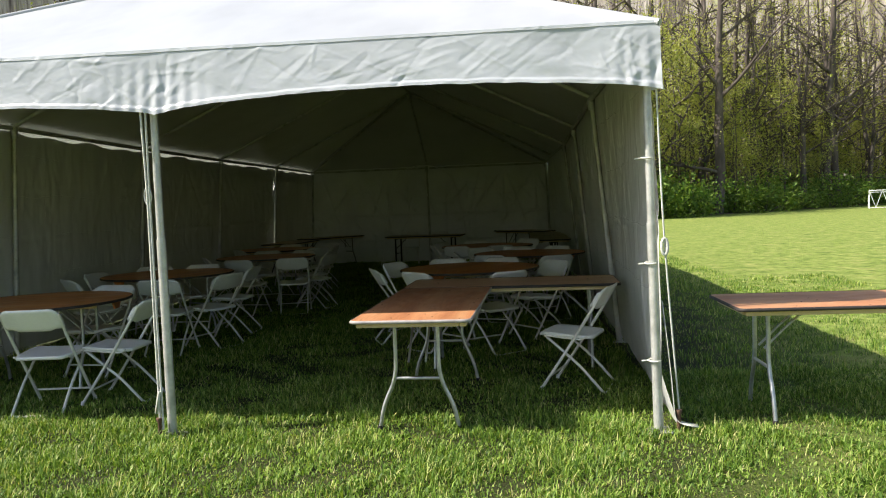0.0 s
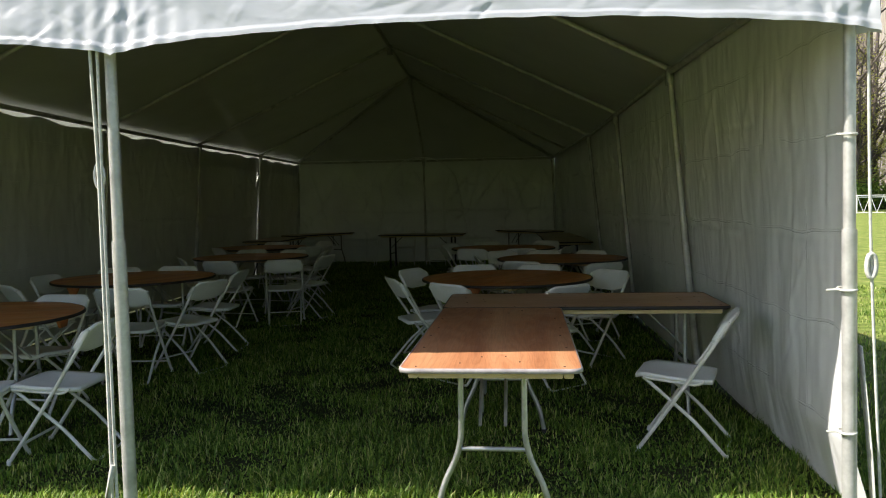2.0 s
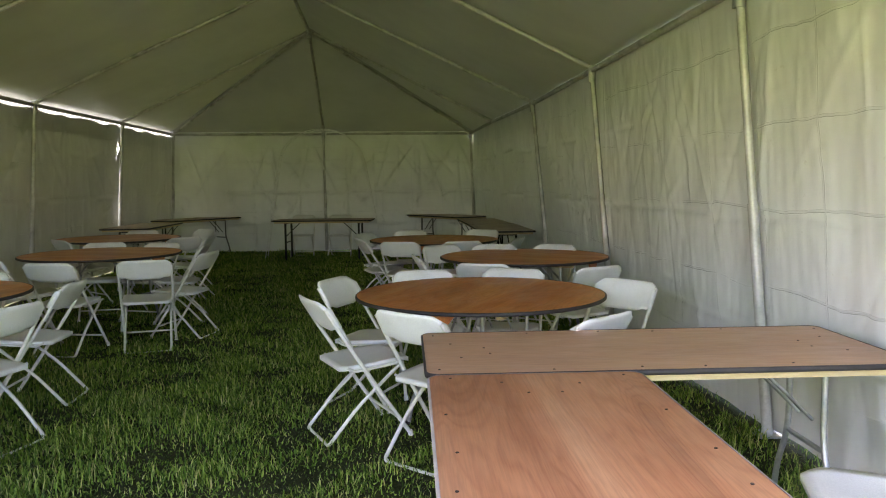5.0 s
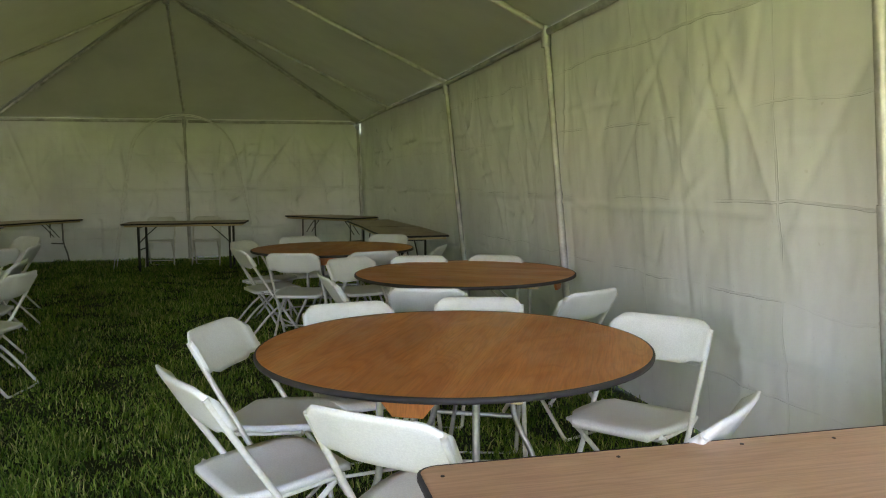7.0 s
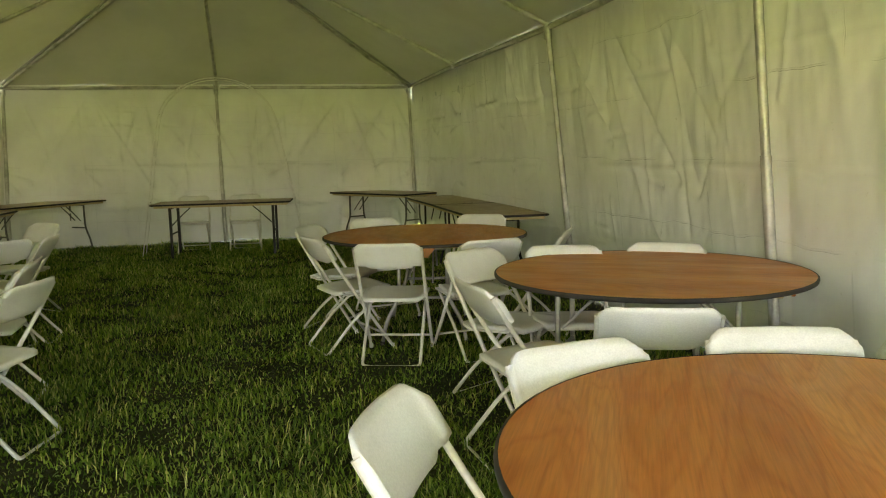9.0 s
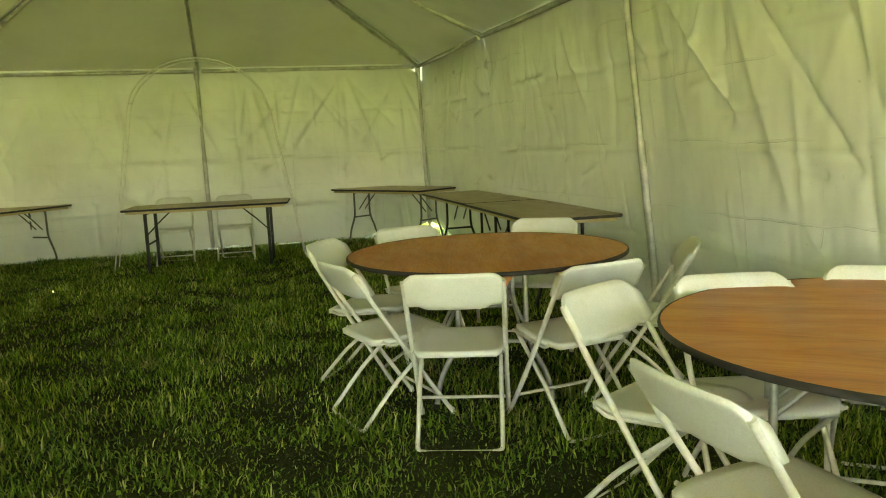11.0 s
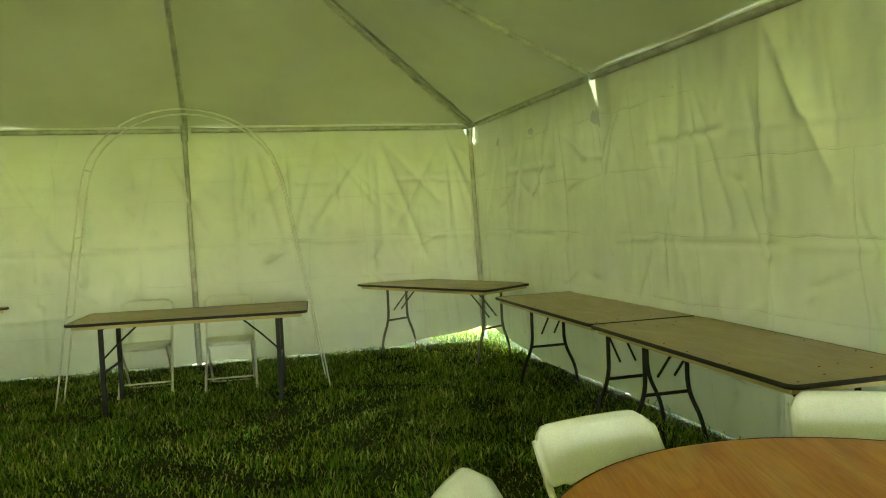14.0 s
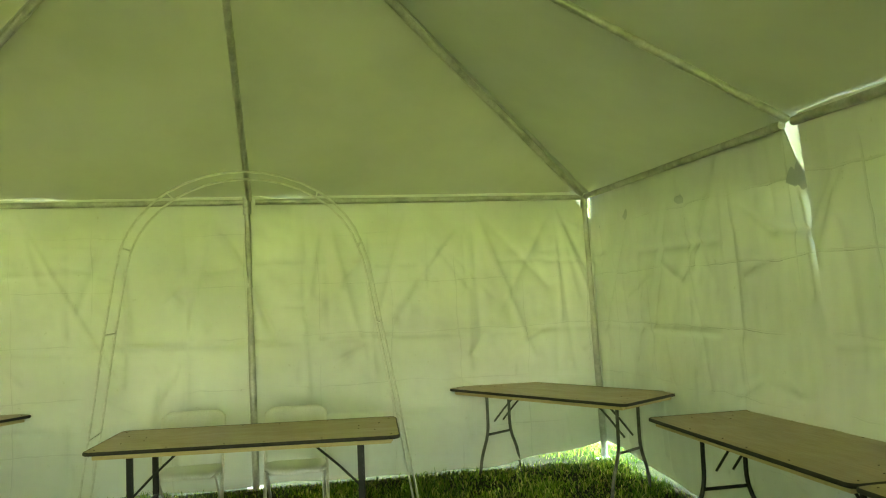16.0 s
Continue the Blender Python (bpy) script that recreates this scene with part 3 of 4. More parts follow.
def build_frame():
    feet = []
    for k in range(6):
        y = BAY * k
        for side in (-1, 1):
            xt = eave_x(side, y) - 0.03
            if side > 0 and k == 4:
                xt += 0.13
            feet.append(((side * (xt + lean_at(side, y, 0)), y, 0.0), (side * xt, y, EAVE - 0.04)))
    feet.append(((-0.05, 0.0, 0.0), (-0.055, 0.0, EAVE - 0.04)))
    feet.append(((0, LONG, 0.0), (-0.02, LONG, EAVE - 0.04)))
    for a, b in feet:
        a, b = Vector(a), Vector(b)
        m = a.lerp(b, 0.53)
        leg = tube("leg", [a, m], 0.030, M_ALU, tent, sides=14)
        tube("upper_tube", [m - (b - a) * 0.005, b], 0.025, M_ALU, leg, sides=14)
        plate = part("base_plate", box_bm(a.x - 0.075, a.x + 0.075, a.y - 0.075, a.y + 0.075, 0.0, 0.008, 0.002), M_STEEL, leg)
        tube("coupler", [b - Vector((0, 0, 0.10)), b + Vector((0, 0, 0.05))], 0.036, M_STEEL, leg, sides=12)
    h, e = HALF - 0.03, EAVE - 0.035
    for side in (-1, 1):
        for k in range(5):
            tube("eave_tube", [(side * (eave_x(side, BAY * k) - 0.03), BAY * k + 0.05, e), (side * (eave_x(side, BAY * (k + 1)) - 0.03), BAY * (k + 1) - 0.05, e)], 0.025, M_ALU, tent, sides=10)
        for k in range(1, 5):
            y = BAY * k
            tube("rafter", [(side * (eave_x(side, y) - 0.03), y, e + 0.02), (side * 0.05, y, RIDGE - 0.05)], 0.024, M_ALU, tent, sides=10)
        for y0, y1 in ((0, BAY), (LONG, LONG - BAY)):
            tube("hip_rafter", [(side * h, y0, e + 0.02), (side * 0.04, y1, RIDGE - 0.05)], 0.027, M_ALU, tent, sides=10)
            over = -0.05 if y0 == 0 else 0.05
            # added tube along the hip, blocks sun leaking between the roof panels
            tube("hip_seam", [(side * (eave_x(side, y0) + 0.05), y0 + over, EAVE + 0.002), (0, y1 + over, RIDGE + 0.042)], 0.022, M_ROOF, tent, sides=8)
            tube("eave_tube", [(side * h, y0, e), (side * 0.05, y0, e)], 0.025, M_ALU, tent, sides=10)
    for y0, y1 in ((0, BAY), (LONG, LONG - BAY)):
        tube("end_rafter", [(0, y0, e + 0.02), (0, y1, RIDGE - 0.05)], 0.025, M_ALU, tent, sides=10)
    for k in range(1, 4):
        tube("ridge_tube", [(0, BAY * k, RIDGE - 0.03), (0, BAY * (k + 1), RIDGE - 0.03)], 0.025, M_ALU, tent, sides=10)
    for k in range(1, 5):
        tube("crown_fitting", [(0, BAY * k, RIDGE - 0.16), (0, BAY * k, RIDGE)], 0.045, M_STEEL, tent, sides=12)


def build_ties():
    """Ratchet ropes, snap hooks, wall ties and iron stakes at the front legs."""
    for x, paths in ((0.0, (((-0.105, -0.075, 2.10), (-0.098, -0.06, 1.62), (-0.105, -0.055, 0.05)), ((-0.075, -0.07, 2.10), (-0.085, -0.058, 1.60), (-0.085, -0.055, 0.06)))),):
        for p in paths:
            tube("guy_rope", rounded(p, 0.2), 0.007, M_ROPE, tent, "white guy rope", sides=6)
    ring = [(-0.097 + 0.022 * math.cos(a), -0.055, 1.57 + 0.055 * math.sin(a)) for a in np.linspace(0, 2 * math.pi, 15)[:-1]]
    tube("snap_hook", ring, 0.006, M_STEEL, tent, "steel snap hook", 6, True)
    tube("cleat", [(-0.10, -0.065, 0.28), (-0.115, -0.078, 0.17), (-0.09, -0.065, 0.31)], 0.012, M_ROPE, tent, sides=7)
    tube("guy_rope", rounded([(HALF + 0.03, -0.06, 2.08), (HALF + 0.055, -0.05, 1.20), (HALF + 0.14, 0.0, 0.06)], 0.4), 0.006, M_ROPE, tent, "thin pale guy rope", 6)
    knot = [(HALF + 0.06 + 0.018 * math.cos(a), -0.05, 1.14 + 0.05 * math.sin(a)) for a in np.linspace(0, 2 * math.pi, 13)[:-1]]
    tube("rope_knot", knot, 0.010, M_ROPE, tent, sides=6, closed=True)
    strap = rounded([(HALF + 0.05, 0.02, 0.80), (HALF + 0.09, 0.0, 0.35), (HALF + 0.11, 0.0, 0.05), (HALF + 0.24, -0.03, 0.035)], 0.12)
    v, f = [], []
    for i, p in enumerate(strap):
        v += [p + Vector((0, -0.028, 0)), p + Vector((0.003, 0.028, 0.004))]
        if i:
            f.append((2 * i - 2, 2 * i, 2 * i + 1, 2 * i - 1))
    ob = link_mesh("webbing_strap", v, f, M_ROPE, tent, "white webbing strap")
    ob.modifiers.new("thick", "SOLIDIFY").thickness = 0.003
    for x, y in ((-0.108, -0.055), (HALF + 0.13, -0.01)):
        tube("stake", [(x, y, -0.1), (x, y, 0.10), (x, y, 0.125), (x, y, 0.135)], [0.013, 0.013, 0.022, 0.020], M_STAKE, tent, "rusted iron stake", 10)
    for z in (1.68, 1.04, 0.44):
        off = lean_at(1, 0, z) - 0.03
        band = [(HALF + off + 0.036 * math.cos(a), 0.036 * math.sin(a), z + 0.004 * math.sin(a)) for a in np.linspace(0, 2 * math.pi, 15)[:-1]]
        tie = tube("wall_tie", band, 0.006, M_ROPE, tent, "white wall tie", 6, True)
        tube("tie_end", [(HALF + off - 0.03, 0.0, z), (HALF + off - 0.075, 0.02, z - 0.006)], 0.005, M_ROPE, tie, sides=6)


build_roof()
build_valances()
side_wall(-1, 0.06, 12.15, 2, "white side wall with a gap under the eave", 0.0, 0.03, 0.0, 0.03)
side_wall(-1, 12.13, LONG + 0.09, 6, "white side wall panel by the corner", 0.05, 0.0, 0.02)
side_wall(1, 0.06, 12.15, 11, "creased white side wall", 0, 0, -0.01)
side_wall(1, 12.12, LONG + 0.09, 15, "creased white side wall panel by the corner", 0.22, 0.10, 0.02)
back_wall()
build_frame()
build_ties()


# ---- tables ----
def leg_frame(table, x, inward, material, straight=False, spread=0.14, foot=0.26, top=0.70):
    """One folding leg frame across the table at x: two legs, crossbar, brace to the underside."""
    if straight:
        for s in (-1, 1):
            part("leg", box_bm(x - 0.017, x + 0.017, s * 0.27 - 0.017, s * 0.27 + 0.017, 0.0, top, 0.004), material, table)
    else:
        for s in (-1, 1):
            path = rounded([(x, s * spread, top), (x, s * spread, 0.34), (x, s * (foot - 0.03), 0.16), (x, s * foot, 0.0)], 0.12)
            leg = tube("leg", path, 0.0135, material, table, sides=10)
            tube("foot_cap", [(x, s * foot, 0.0), (x, s * foot, 0.025)], 0.017, M_EDGE, leg, sides=10)
    half = 0.27 if straight else spread
    tube("crossbar", [(x, -half, 0.335), (x, half, 0.335)], 0.011, material, table, sides=8)
    tube("crossbar", [(x, -half, top - 0.02), (x, half, top - 0.02)], 0.011, material, table, sides=8)
    for s in ((-1,) if straight else (-0.4, 0.4)):
        tube("brace", [(x, s * half, 0.44), (x + inward * 0.13, s * half, 0.57), (x + inward * 0.27, s * half, top - 0.005)], 0.008, material, table, sides=6)


def rect_table(top_mat, edge_mat, leg_mat, rail_mat, straight=False, length=1.83, width=0.76):
    t = new("folding_table")
    top = part("tabletop", slab(rect_outline(length - 0.008, width - 0.008, 0.045), 0.727, 0.745, 0.002), top_mat, t)
    edge = rect_outline(length, width, 0.049)
    ring = [(x, y, 0.7355) for x, y in edge]
    v, f = [], []
    prof = [(-0.005, -0.011), (0.002, -0.008), (0.0035, 0.0), (0.002, 0.008), (-0.005, 0.0112)]
    for i, p in enumerate(ring):
        q = ring[(i + 1) % len(ring)]
        a = ring[i - 1]
        d = (Vector(q) - Vector(a)).normalized()
        out = Vector((d.y, -d.x, 0))
        v += [Vector(p) + out * o + Vector((0, 0, h)) for o, h in prof]
    m = len(prof)
    for i in range(len(ring)):
        j = (i + 1) % len(ring)
        f += [(i * m + k, j * m + k, j * m + k + 1, i * m + k + 1) for k in range(m - 1)]
    link_mesh("edge_band", v, f, edge_mat, t)
    for s in (-1, 1):
        y = s * (width / 2 - 0.055)
        part("side_rail", box_bm(-length / 2 + 0.05, length / 2 - 0.05, y - 0.02, y + 0.02, 0.695, 0.7265), rail_mat, t)
        x = s * (length / 2 - 0.06)
        part("end_rail", box_bm(x - 0.02, x + 0.02, -width / 2 + 0.08, width / 2 - 0.08, 0.697, 0.7265), rail_mat, t)
        leg_frame(t, s * (length / 2 - 0.24), -s, leg_mat, straight)
    bm = bmesh.new()
    bmesh.ops.create_cone(bm, cap_ends=True, segments=8, radius1=0.005, radius2=0.0045, depth=0.002)
    first = None
    rng = random.Random(3)
    for s in (-1, 1):
        for x, y in ((0.86, 0.31), (0.86, -0.31), (0.80, 0.14), (0.76, -0.13), (0.66, 0.05), (0.66, -0.06), (0.45, 0.33), (0.45, -0.33), (0.12, 0.33), (0.12, -0.33)):
            if first is None:
                first = part("screw", bm, M_SCREW, t)
                o = first
            else:
                o = new("screw", first.data)
                o.parent = t
            o.location = (s * x + rng.uniform(-0.01, 0.01), y + rng.uniform(-0.01, 0.01), 0.746)
    return t


def round_table(top_mat):
    t = new("round_table")
    R = 0.762
    outline = [(R * math.cos(a) * 0.994, R * math.sin(a) * 0.994) for a in np.linspace(0, 2 * math.pi, 73)[:-1]]
    part("tabletop", slab(outline, 0.727, 0.745, 0.002), top_mat, t)
    prof = [(-0.006, -0.011), (0.002, -0.008), (0.0035, 0.0), (0.002, 0.008), (-0.006, 0.0112)]
    v, f = [], []
    N, m = 72, len(prof)
    for i in range(N):
        a = 2 * math.pi * i / N
        v += [((R + o) * math.cos(a), (R + o) * math.sin(a), 0.7355 + h) for o, h in prof]
        j = (i + 1) % N
        f += [(i * m + k, j * m + k, j * m + k + 1, i * m + k + 1) for k in range(m - 1)]
    link_mesh("edge_band", v, f, M_EDGE, t)
    for s in (-1, 1):
        part("rail", box_bm(-0.60, 0.60, s * 0.33 - 0.02, s * 0.33 + 0.02, 0.695, 0.7265), M_RAIL, t)
        part("rail", box_bm(s * 0.52 - 0.02, s * 0.52 + 0.02, -0.30, 0.30, 0.697, 0.7265), M_RAIL, t)
        leg_frame(t, s * 0.42, -s, M_STEEL, False, 0.17, 0.30)
        board = slab([(-0.11, 0.0), (0.11, 0.0), (0.05, -0.075), (-0.05, -0.075)], -0.009, 0.009, 0.002)
        bmesh.ops.transform(board, matrix=Matrix.Translation((s * 0.655, 0, 0.7265)) @ Matrix.Rotation(radians(90), 4, "Z") @ Matrix.Rotation(radians(90), 4, "X"), verts=board.verts)
        part("gusset", board, top_mat, t)
    return t


def put(thing, x, y, angle, z=0.0):
    thing.matrix_basis = pose(x, y, z, 0, 0, angle)
    return thing


front_table = rect_table(M_PLY_RED, M_EDGE_LIGHT, M_STEEL, M_RAIL)
tagged(put(front_table, 1.60, 0.76, 87.6), "reddish plywood folding table, its end in the sun", "folding table")
cross_table = rect_table(M_TAN, M_EDGE, M_STEEL, M_RAIL)
tagged(put(cross_table, 2.18, 2.04, -2.0), "tan folding table set crosswise against the tent wall", "folding table")
outer_table = rect_table(M_PLY_RED, M_EDGE, M_STEEL, M_RAIL, False, 2.44)
tagged(put(outer_table, 4.78, 0.36, 0.0), "reddish-brown folding table standing outside on the lawn", "folding table")
back_table = rect_table(M_LAMINATE, M_EDGE, M_BLACK, M_RAIL, True)
tagged(put(back_table, 0.08, 13.52, -5.5), "brown folding table with straight black legs by the back wall", "folding table")
corner_table = rect_table(M_LAMINATE, M_EDGE, M_DULL, M_RAIL)
tagged(put(corner_table, 2.47, 14.58, -58), "brown folding table set diagonally across the tent corner", "folding table", "tables along the walls")
wall_table = rect_table(M_LAMINATE, M_EDGE, M_BLACK, M_RAIL)
tagged(put(wall_table, 2.90, 12.12, 90), "brown folding table with black legs along the side wall", "folding table", "tables along the walls")
copy_thing(wall_table, pose(2.87, 10.27, 0, 0, 0, 89))
copy_thing(wall_table, pose(-2.83, 12.25, 0, 0, 0, 87))
copy_thing(corner_table, pose(-2.55, 14.65, 0, 0, 0, 55))

rt = round_table(M_PLY)
tagged(rt, "round orange plywood table with a dark edge", "round table", "round dining tables")
put(rt, 1.71, 3.68, 62)
for x, y, a in ((2.41, 5.92, -35), (1.75, 8.12, 75), (-1.92, 1.52, 10), (-1.95, 4.12, 60), (-1.68, 6.97, -20), (-2.25, 9.22, 40)):
    copy_thing(rt, pose(x, y, 0, 0, 0, a))


# ---- chairs ----
def folding_chair():
    c = new("folding_chair")
    W = 0.205
    # seat: shallow dished plastic with a rolled lip
    nu, nv = 12, 12
    def seat_pt(u, v, under):
        s = 2 * u - 1
        y = -0.20 + 0.42 * v
        w = 0.185 + 0.022 * math.sin(math.pi * min(1, v * 0.95 + 0.05))
        corner = 1 - 0.16 * max(0, (v - 0.72) / 0.28) ** 2 - 0.10 * max(0, (0.2 - v) / 0.2) ** 2
        x = s * w * corner
        z = 0.442 - 0.018 * (1 - s * s) * (1 - (2 * v - 1) ** 2) - 0.020 * max(0, (v - 0.8) / 0.2) ** 2 + 0.03 * (v - 0.5)
        lip = max(abs(s), abs(2 * v - 1)) > 0.98
        if under:
            z -= 0.014 if not lip else 0.024
        return (x, y, z)
    verts = [seat_pt(i / nu, j / nv, False) for j in range(nv + 1) for i in range(nu + 1)]
    base = len(verts)
    verts += [seat_pt(i / nu, j / nv, True) for j in range(nv + 1) for i in range(nu + 1)]
    w = nu + 1
    faces = []
    for j in range(nv):
        for i in range(nu):
            a, b, d, e = j * w + i, j * w + i + 1, (j + 1) * w + i + 1, (j + 1) * w + i
            faces += [(a, b, d, e), (base + e, base + d, base + b, base + a)]
    rim = [i for i in range(nu)] + [(j + 1) * w - 1 for j in range(nv)] + [nv * w + nu - i for i in range(nu)] + [(nv - j) * w for j in range(nv)]
    for a, b in zip(rim, rim[1:] + rim[:1]):
        faces.append((b, a, base + a, base + b))
    link_mesh("seat", verts, faces, M_PLASTIC, c, "white plastic seat")
    # backrest: curved plastic panel with rounded top corners and a notch below
    nu, nv = 20, 8
    def back_pt(u, v, rear):
        s = 2 * u - 1
        wdt = 0.222
        top = 0.795 - 0.045 * max(0, (abs(s) - 0.72) / 0.28) ** 2
        low = 0.622 + 0.016 * min(1, max(0, (abs(s) - 0.58) / 0.06)) + 0.02 * max(0, (abs(s) - 0.9) / 0.1)
        z = low + (top - low) * v
        y = -0.30 + (0.795 - z) * 0.60 - 0.022 * (1 - s * s)
        th = 0.016 * (1 - 0.5 * (v in (0.0, 1.0)))
        y += (-th if rear else th * 0.3) + (0.020 * max(0, (abs(s) - 0.88) / 0.12) if not rear else 0)
        return (s * wdt, y, z)
    verts = [back_pt(i / nu, j / nv, False) for j in range(nv + 1) for i in range(nu + 1)]
    base = len(verts)
    verts += [back_pt(i / nu, j / nv, True) for j in range(nv + 1) for i in range(nu + 1)]
    w = nu + 1
    faces = []
    for j in range(nv):
        for i in range(nu):
            a, b, d, e = j * w + i, j * w + i + 1, (j + 1) * w + i + 1, (j + 1) * w + i
            faces += [(a, e, d, b), (base + b, base + d, base + e, base + a)]
    rim = [i for i in range(nu)] + [(j + 1) * w - 1 for j in range(nv)] + [nv * w + nu - i for i in range(nu)] + [(nv - j) * w for j in range(nv)]
    for a, b in zip(rim, rim[1:] + rim[:1]):
        faces.append((a, b, base + b, base + a))
    link_mesh("backrest", verts, faces, M_PLASTIC, c, "white plastic backrest")
    for s in (-1, 1):
        x = s * (W + 0.008)
        tube("side_tube", rounded([(x, -0.287, 0.76), (x, -0.19, 0.60), (x, 0.03, 0.26), (x * 1.02, 0.20, 0.012)], 0.1, 3), 0.0115, M_CHAIRTUBE, c, sides=8)
        tube("seat_bracket", rounded([(x * 0.97, -0.16, 0.425), (x * 0.95, -0.12, 0.40), (x * 0.95, 0.17, 0.425)], 0.05, 3), 0.008, M_CHAIRTUBE, c, sides=6)
    xr = W - 0.018
    tube("rear_leg_frame", rounded([(-xr, 0.17, 0.425), (-xr, -0.10, 0.20), (-xr, -0.275, 0.006), (-xr + 0.05, -0.272, -0.002), (xr - 0.05, -0.272, -0.002), (xr, -0.275, 0.006), (xr, -0.10, 0.20), (xr, 0.17, 0.425)], 0.06, 4), 0.0105, M_CHAIRTUBE, c, sides=8)
    tube("front_crossbar", [(-W - 0.01, 0.135, 0.11), (W + 0.01, 0.135, 0.11)], 0.008, M_CHAIRTUBE, c, sides=6)
    tube("top_crossbar", [(-xr, 0.15, 0.405), (xr, 0.15, 0.405)], 0.008, M_CHAIRTUBE, c, sides=6)
    for s in (-1, 1):
        tube("foot_cap", [(s * (W + 0.012), 0.202, 0.0), (s * (W + 0.012), 0.195, 0.03)], 0.015, M_PLASTIC, c, sides=8)
    return c


# back of each chair at the height of its top edge, and the way it faces
CHAIRS = [
    (0.71, 3.28, 22), (1.22, 2.73, 46), (0.79, 4.12, -27), (1.40, 4.49, -82), (2.06, 4.47, -108), (2.66, 3.74, 218), (2.165, 2.53, 128),
    (1.89, 4.88, 68), (2.72, 4.54, 115), (1.41, 5.62, 5), (1.70, 6.66, -60), (2.25, 6.64, -104), (2.84, 6.50, 232),
    (1.305, 7.19, 71), (0.87, 7.76, 16), (0.91, 8.65, -32), (1.98, 7.14, 100), (1.50, 9.10, -80), (2.46, 9.02, -120), (2.66, 7.53, 152),
    (2.93, 1.10, 160),
    (-1.33, 0.49, 95), (-0.66, 1.05, 182), (-1.62, 2.27, -98), (-1.41, 2.70, 94), (-2.60, 3.07, 50), (-2.78, 3.95, -8),
    (-0.85, 3.26, 160), (-0.92, 4.28, 180), (-1.82, 4.87, -90), (-2.42, 4.75, -70),
    (-1.63, 5.56, 80), (-0.88, 5.65, 103), (-0.50, 6.38, 165), (-0.72, 7.25, 182), (-2.40, 6.30, 30), (-1.25, 7.62, -110), (-1.92, 7.78, -80),
    (-1.23, 8.48, 132), (-0.98, 8.75, 178), (-1.33, 10.05, 225), (-2.17, 10.00, -90), (-2.65, 8.36, 45),
    (-0.38, 14.38, -90), (0.35, 14.30, -92),
]
chair = folding_chair()
tagged(chair, "white plastic folding chair with cream tube legs", "folding chair", "white folding chairs")
for k, (bx, by, a) in enumerate(CHAIRS):
    d = Vector((math.cos(radians(a)), math.sin(radians(a))))
    m = pose(bx + d.x * 0.30, by + d.y * 0.30, 0, 0, 0, a - 90)
    if k == 0:
        chair.matrix_basis = m
    else:
        copy_thing(chair, m)


# ---- the wire arch ----
def wire_arch():
    a = new("wedding_arch")
    tagged(a, "tall white wire garden arch standing over the back table", "garden arch")
    hoops = []
    for y in (13.62, 13.94):
        pts = [(-1.04, y, 0.0), (-0.92, y, 0.75), (-0.82, y, 1.40), (-0.75, y, 1.80)]
        for w in np.linspace(165, 15, 17):
            pts.append((0.05 + 0.79 * math.cos(radians(w)), y, 1.78 + 0.65 * math.sin(radians(w))))
        pts += [(0.86, y, 1.80), (0.93, y, 1.40), (1.05, y, 0.75), (1.17, y, 0.0)]
        hoops.append(pts)
        tube("hoop", pts, 0.0075, M_WIRE, a, sides=8)
    for i in (1, 2, 4, 8, 16, 20, 22, 23):
        p, q = hoops[0][min(i, len(hoops[0]) - 1)], hoops[1][min(i, len(hoops[1]) - 1)]
        tube("tie_rod", [p, q], 0.005, M_WIRE, a, sides=6)
    return a


wire_arch()


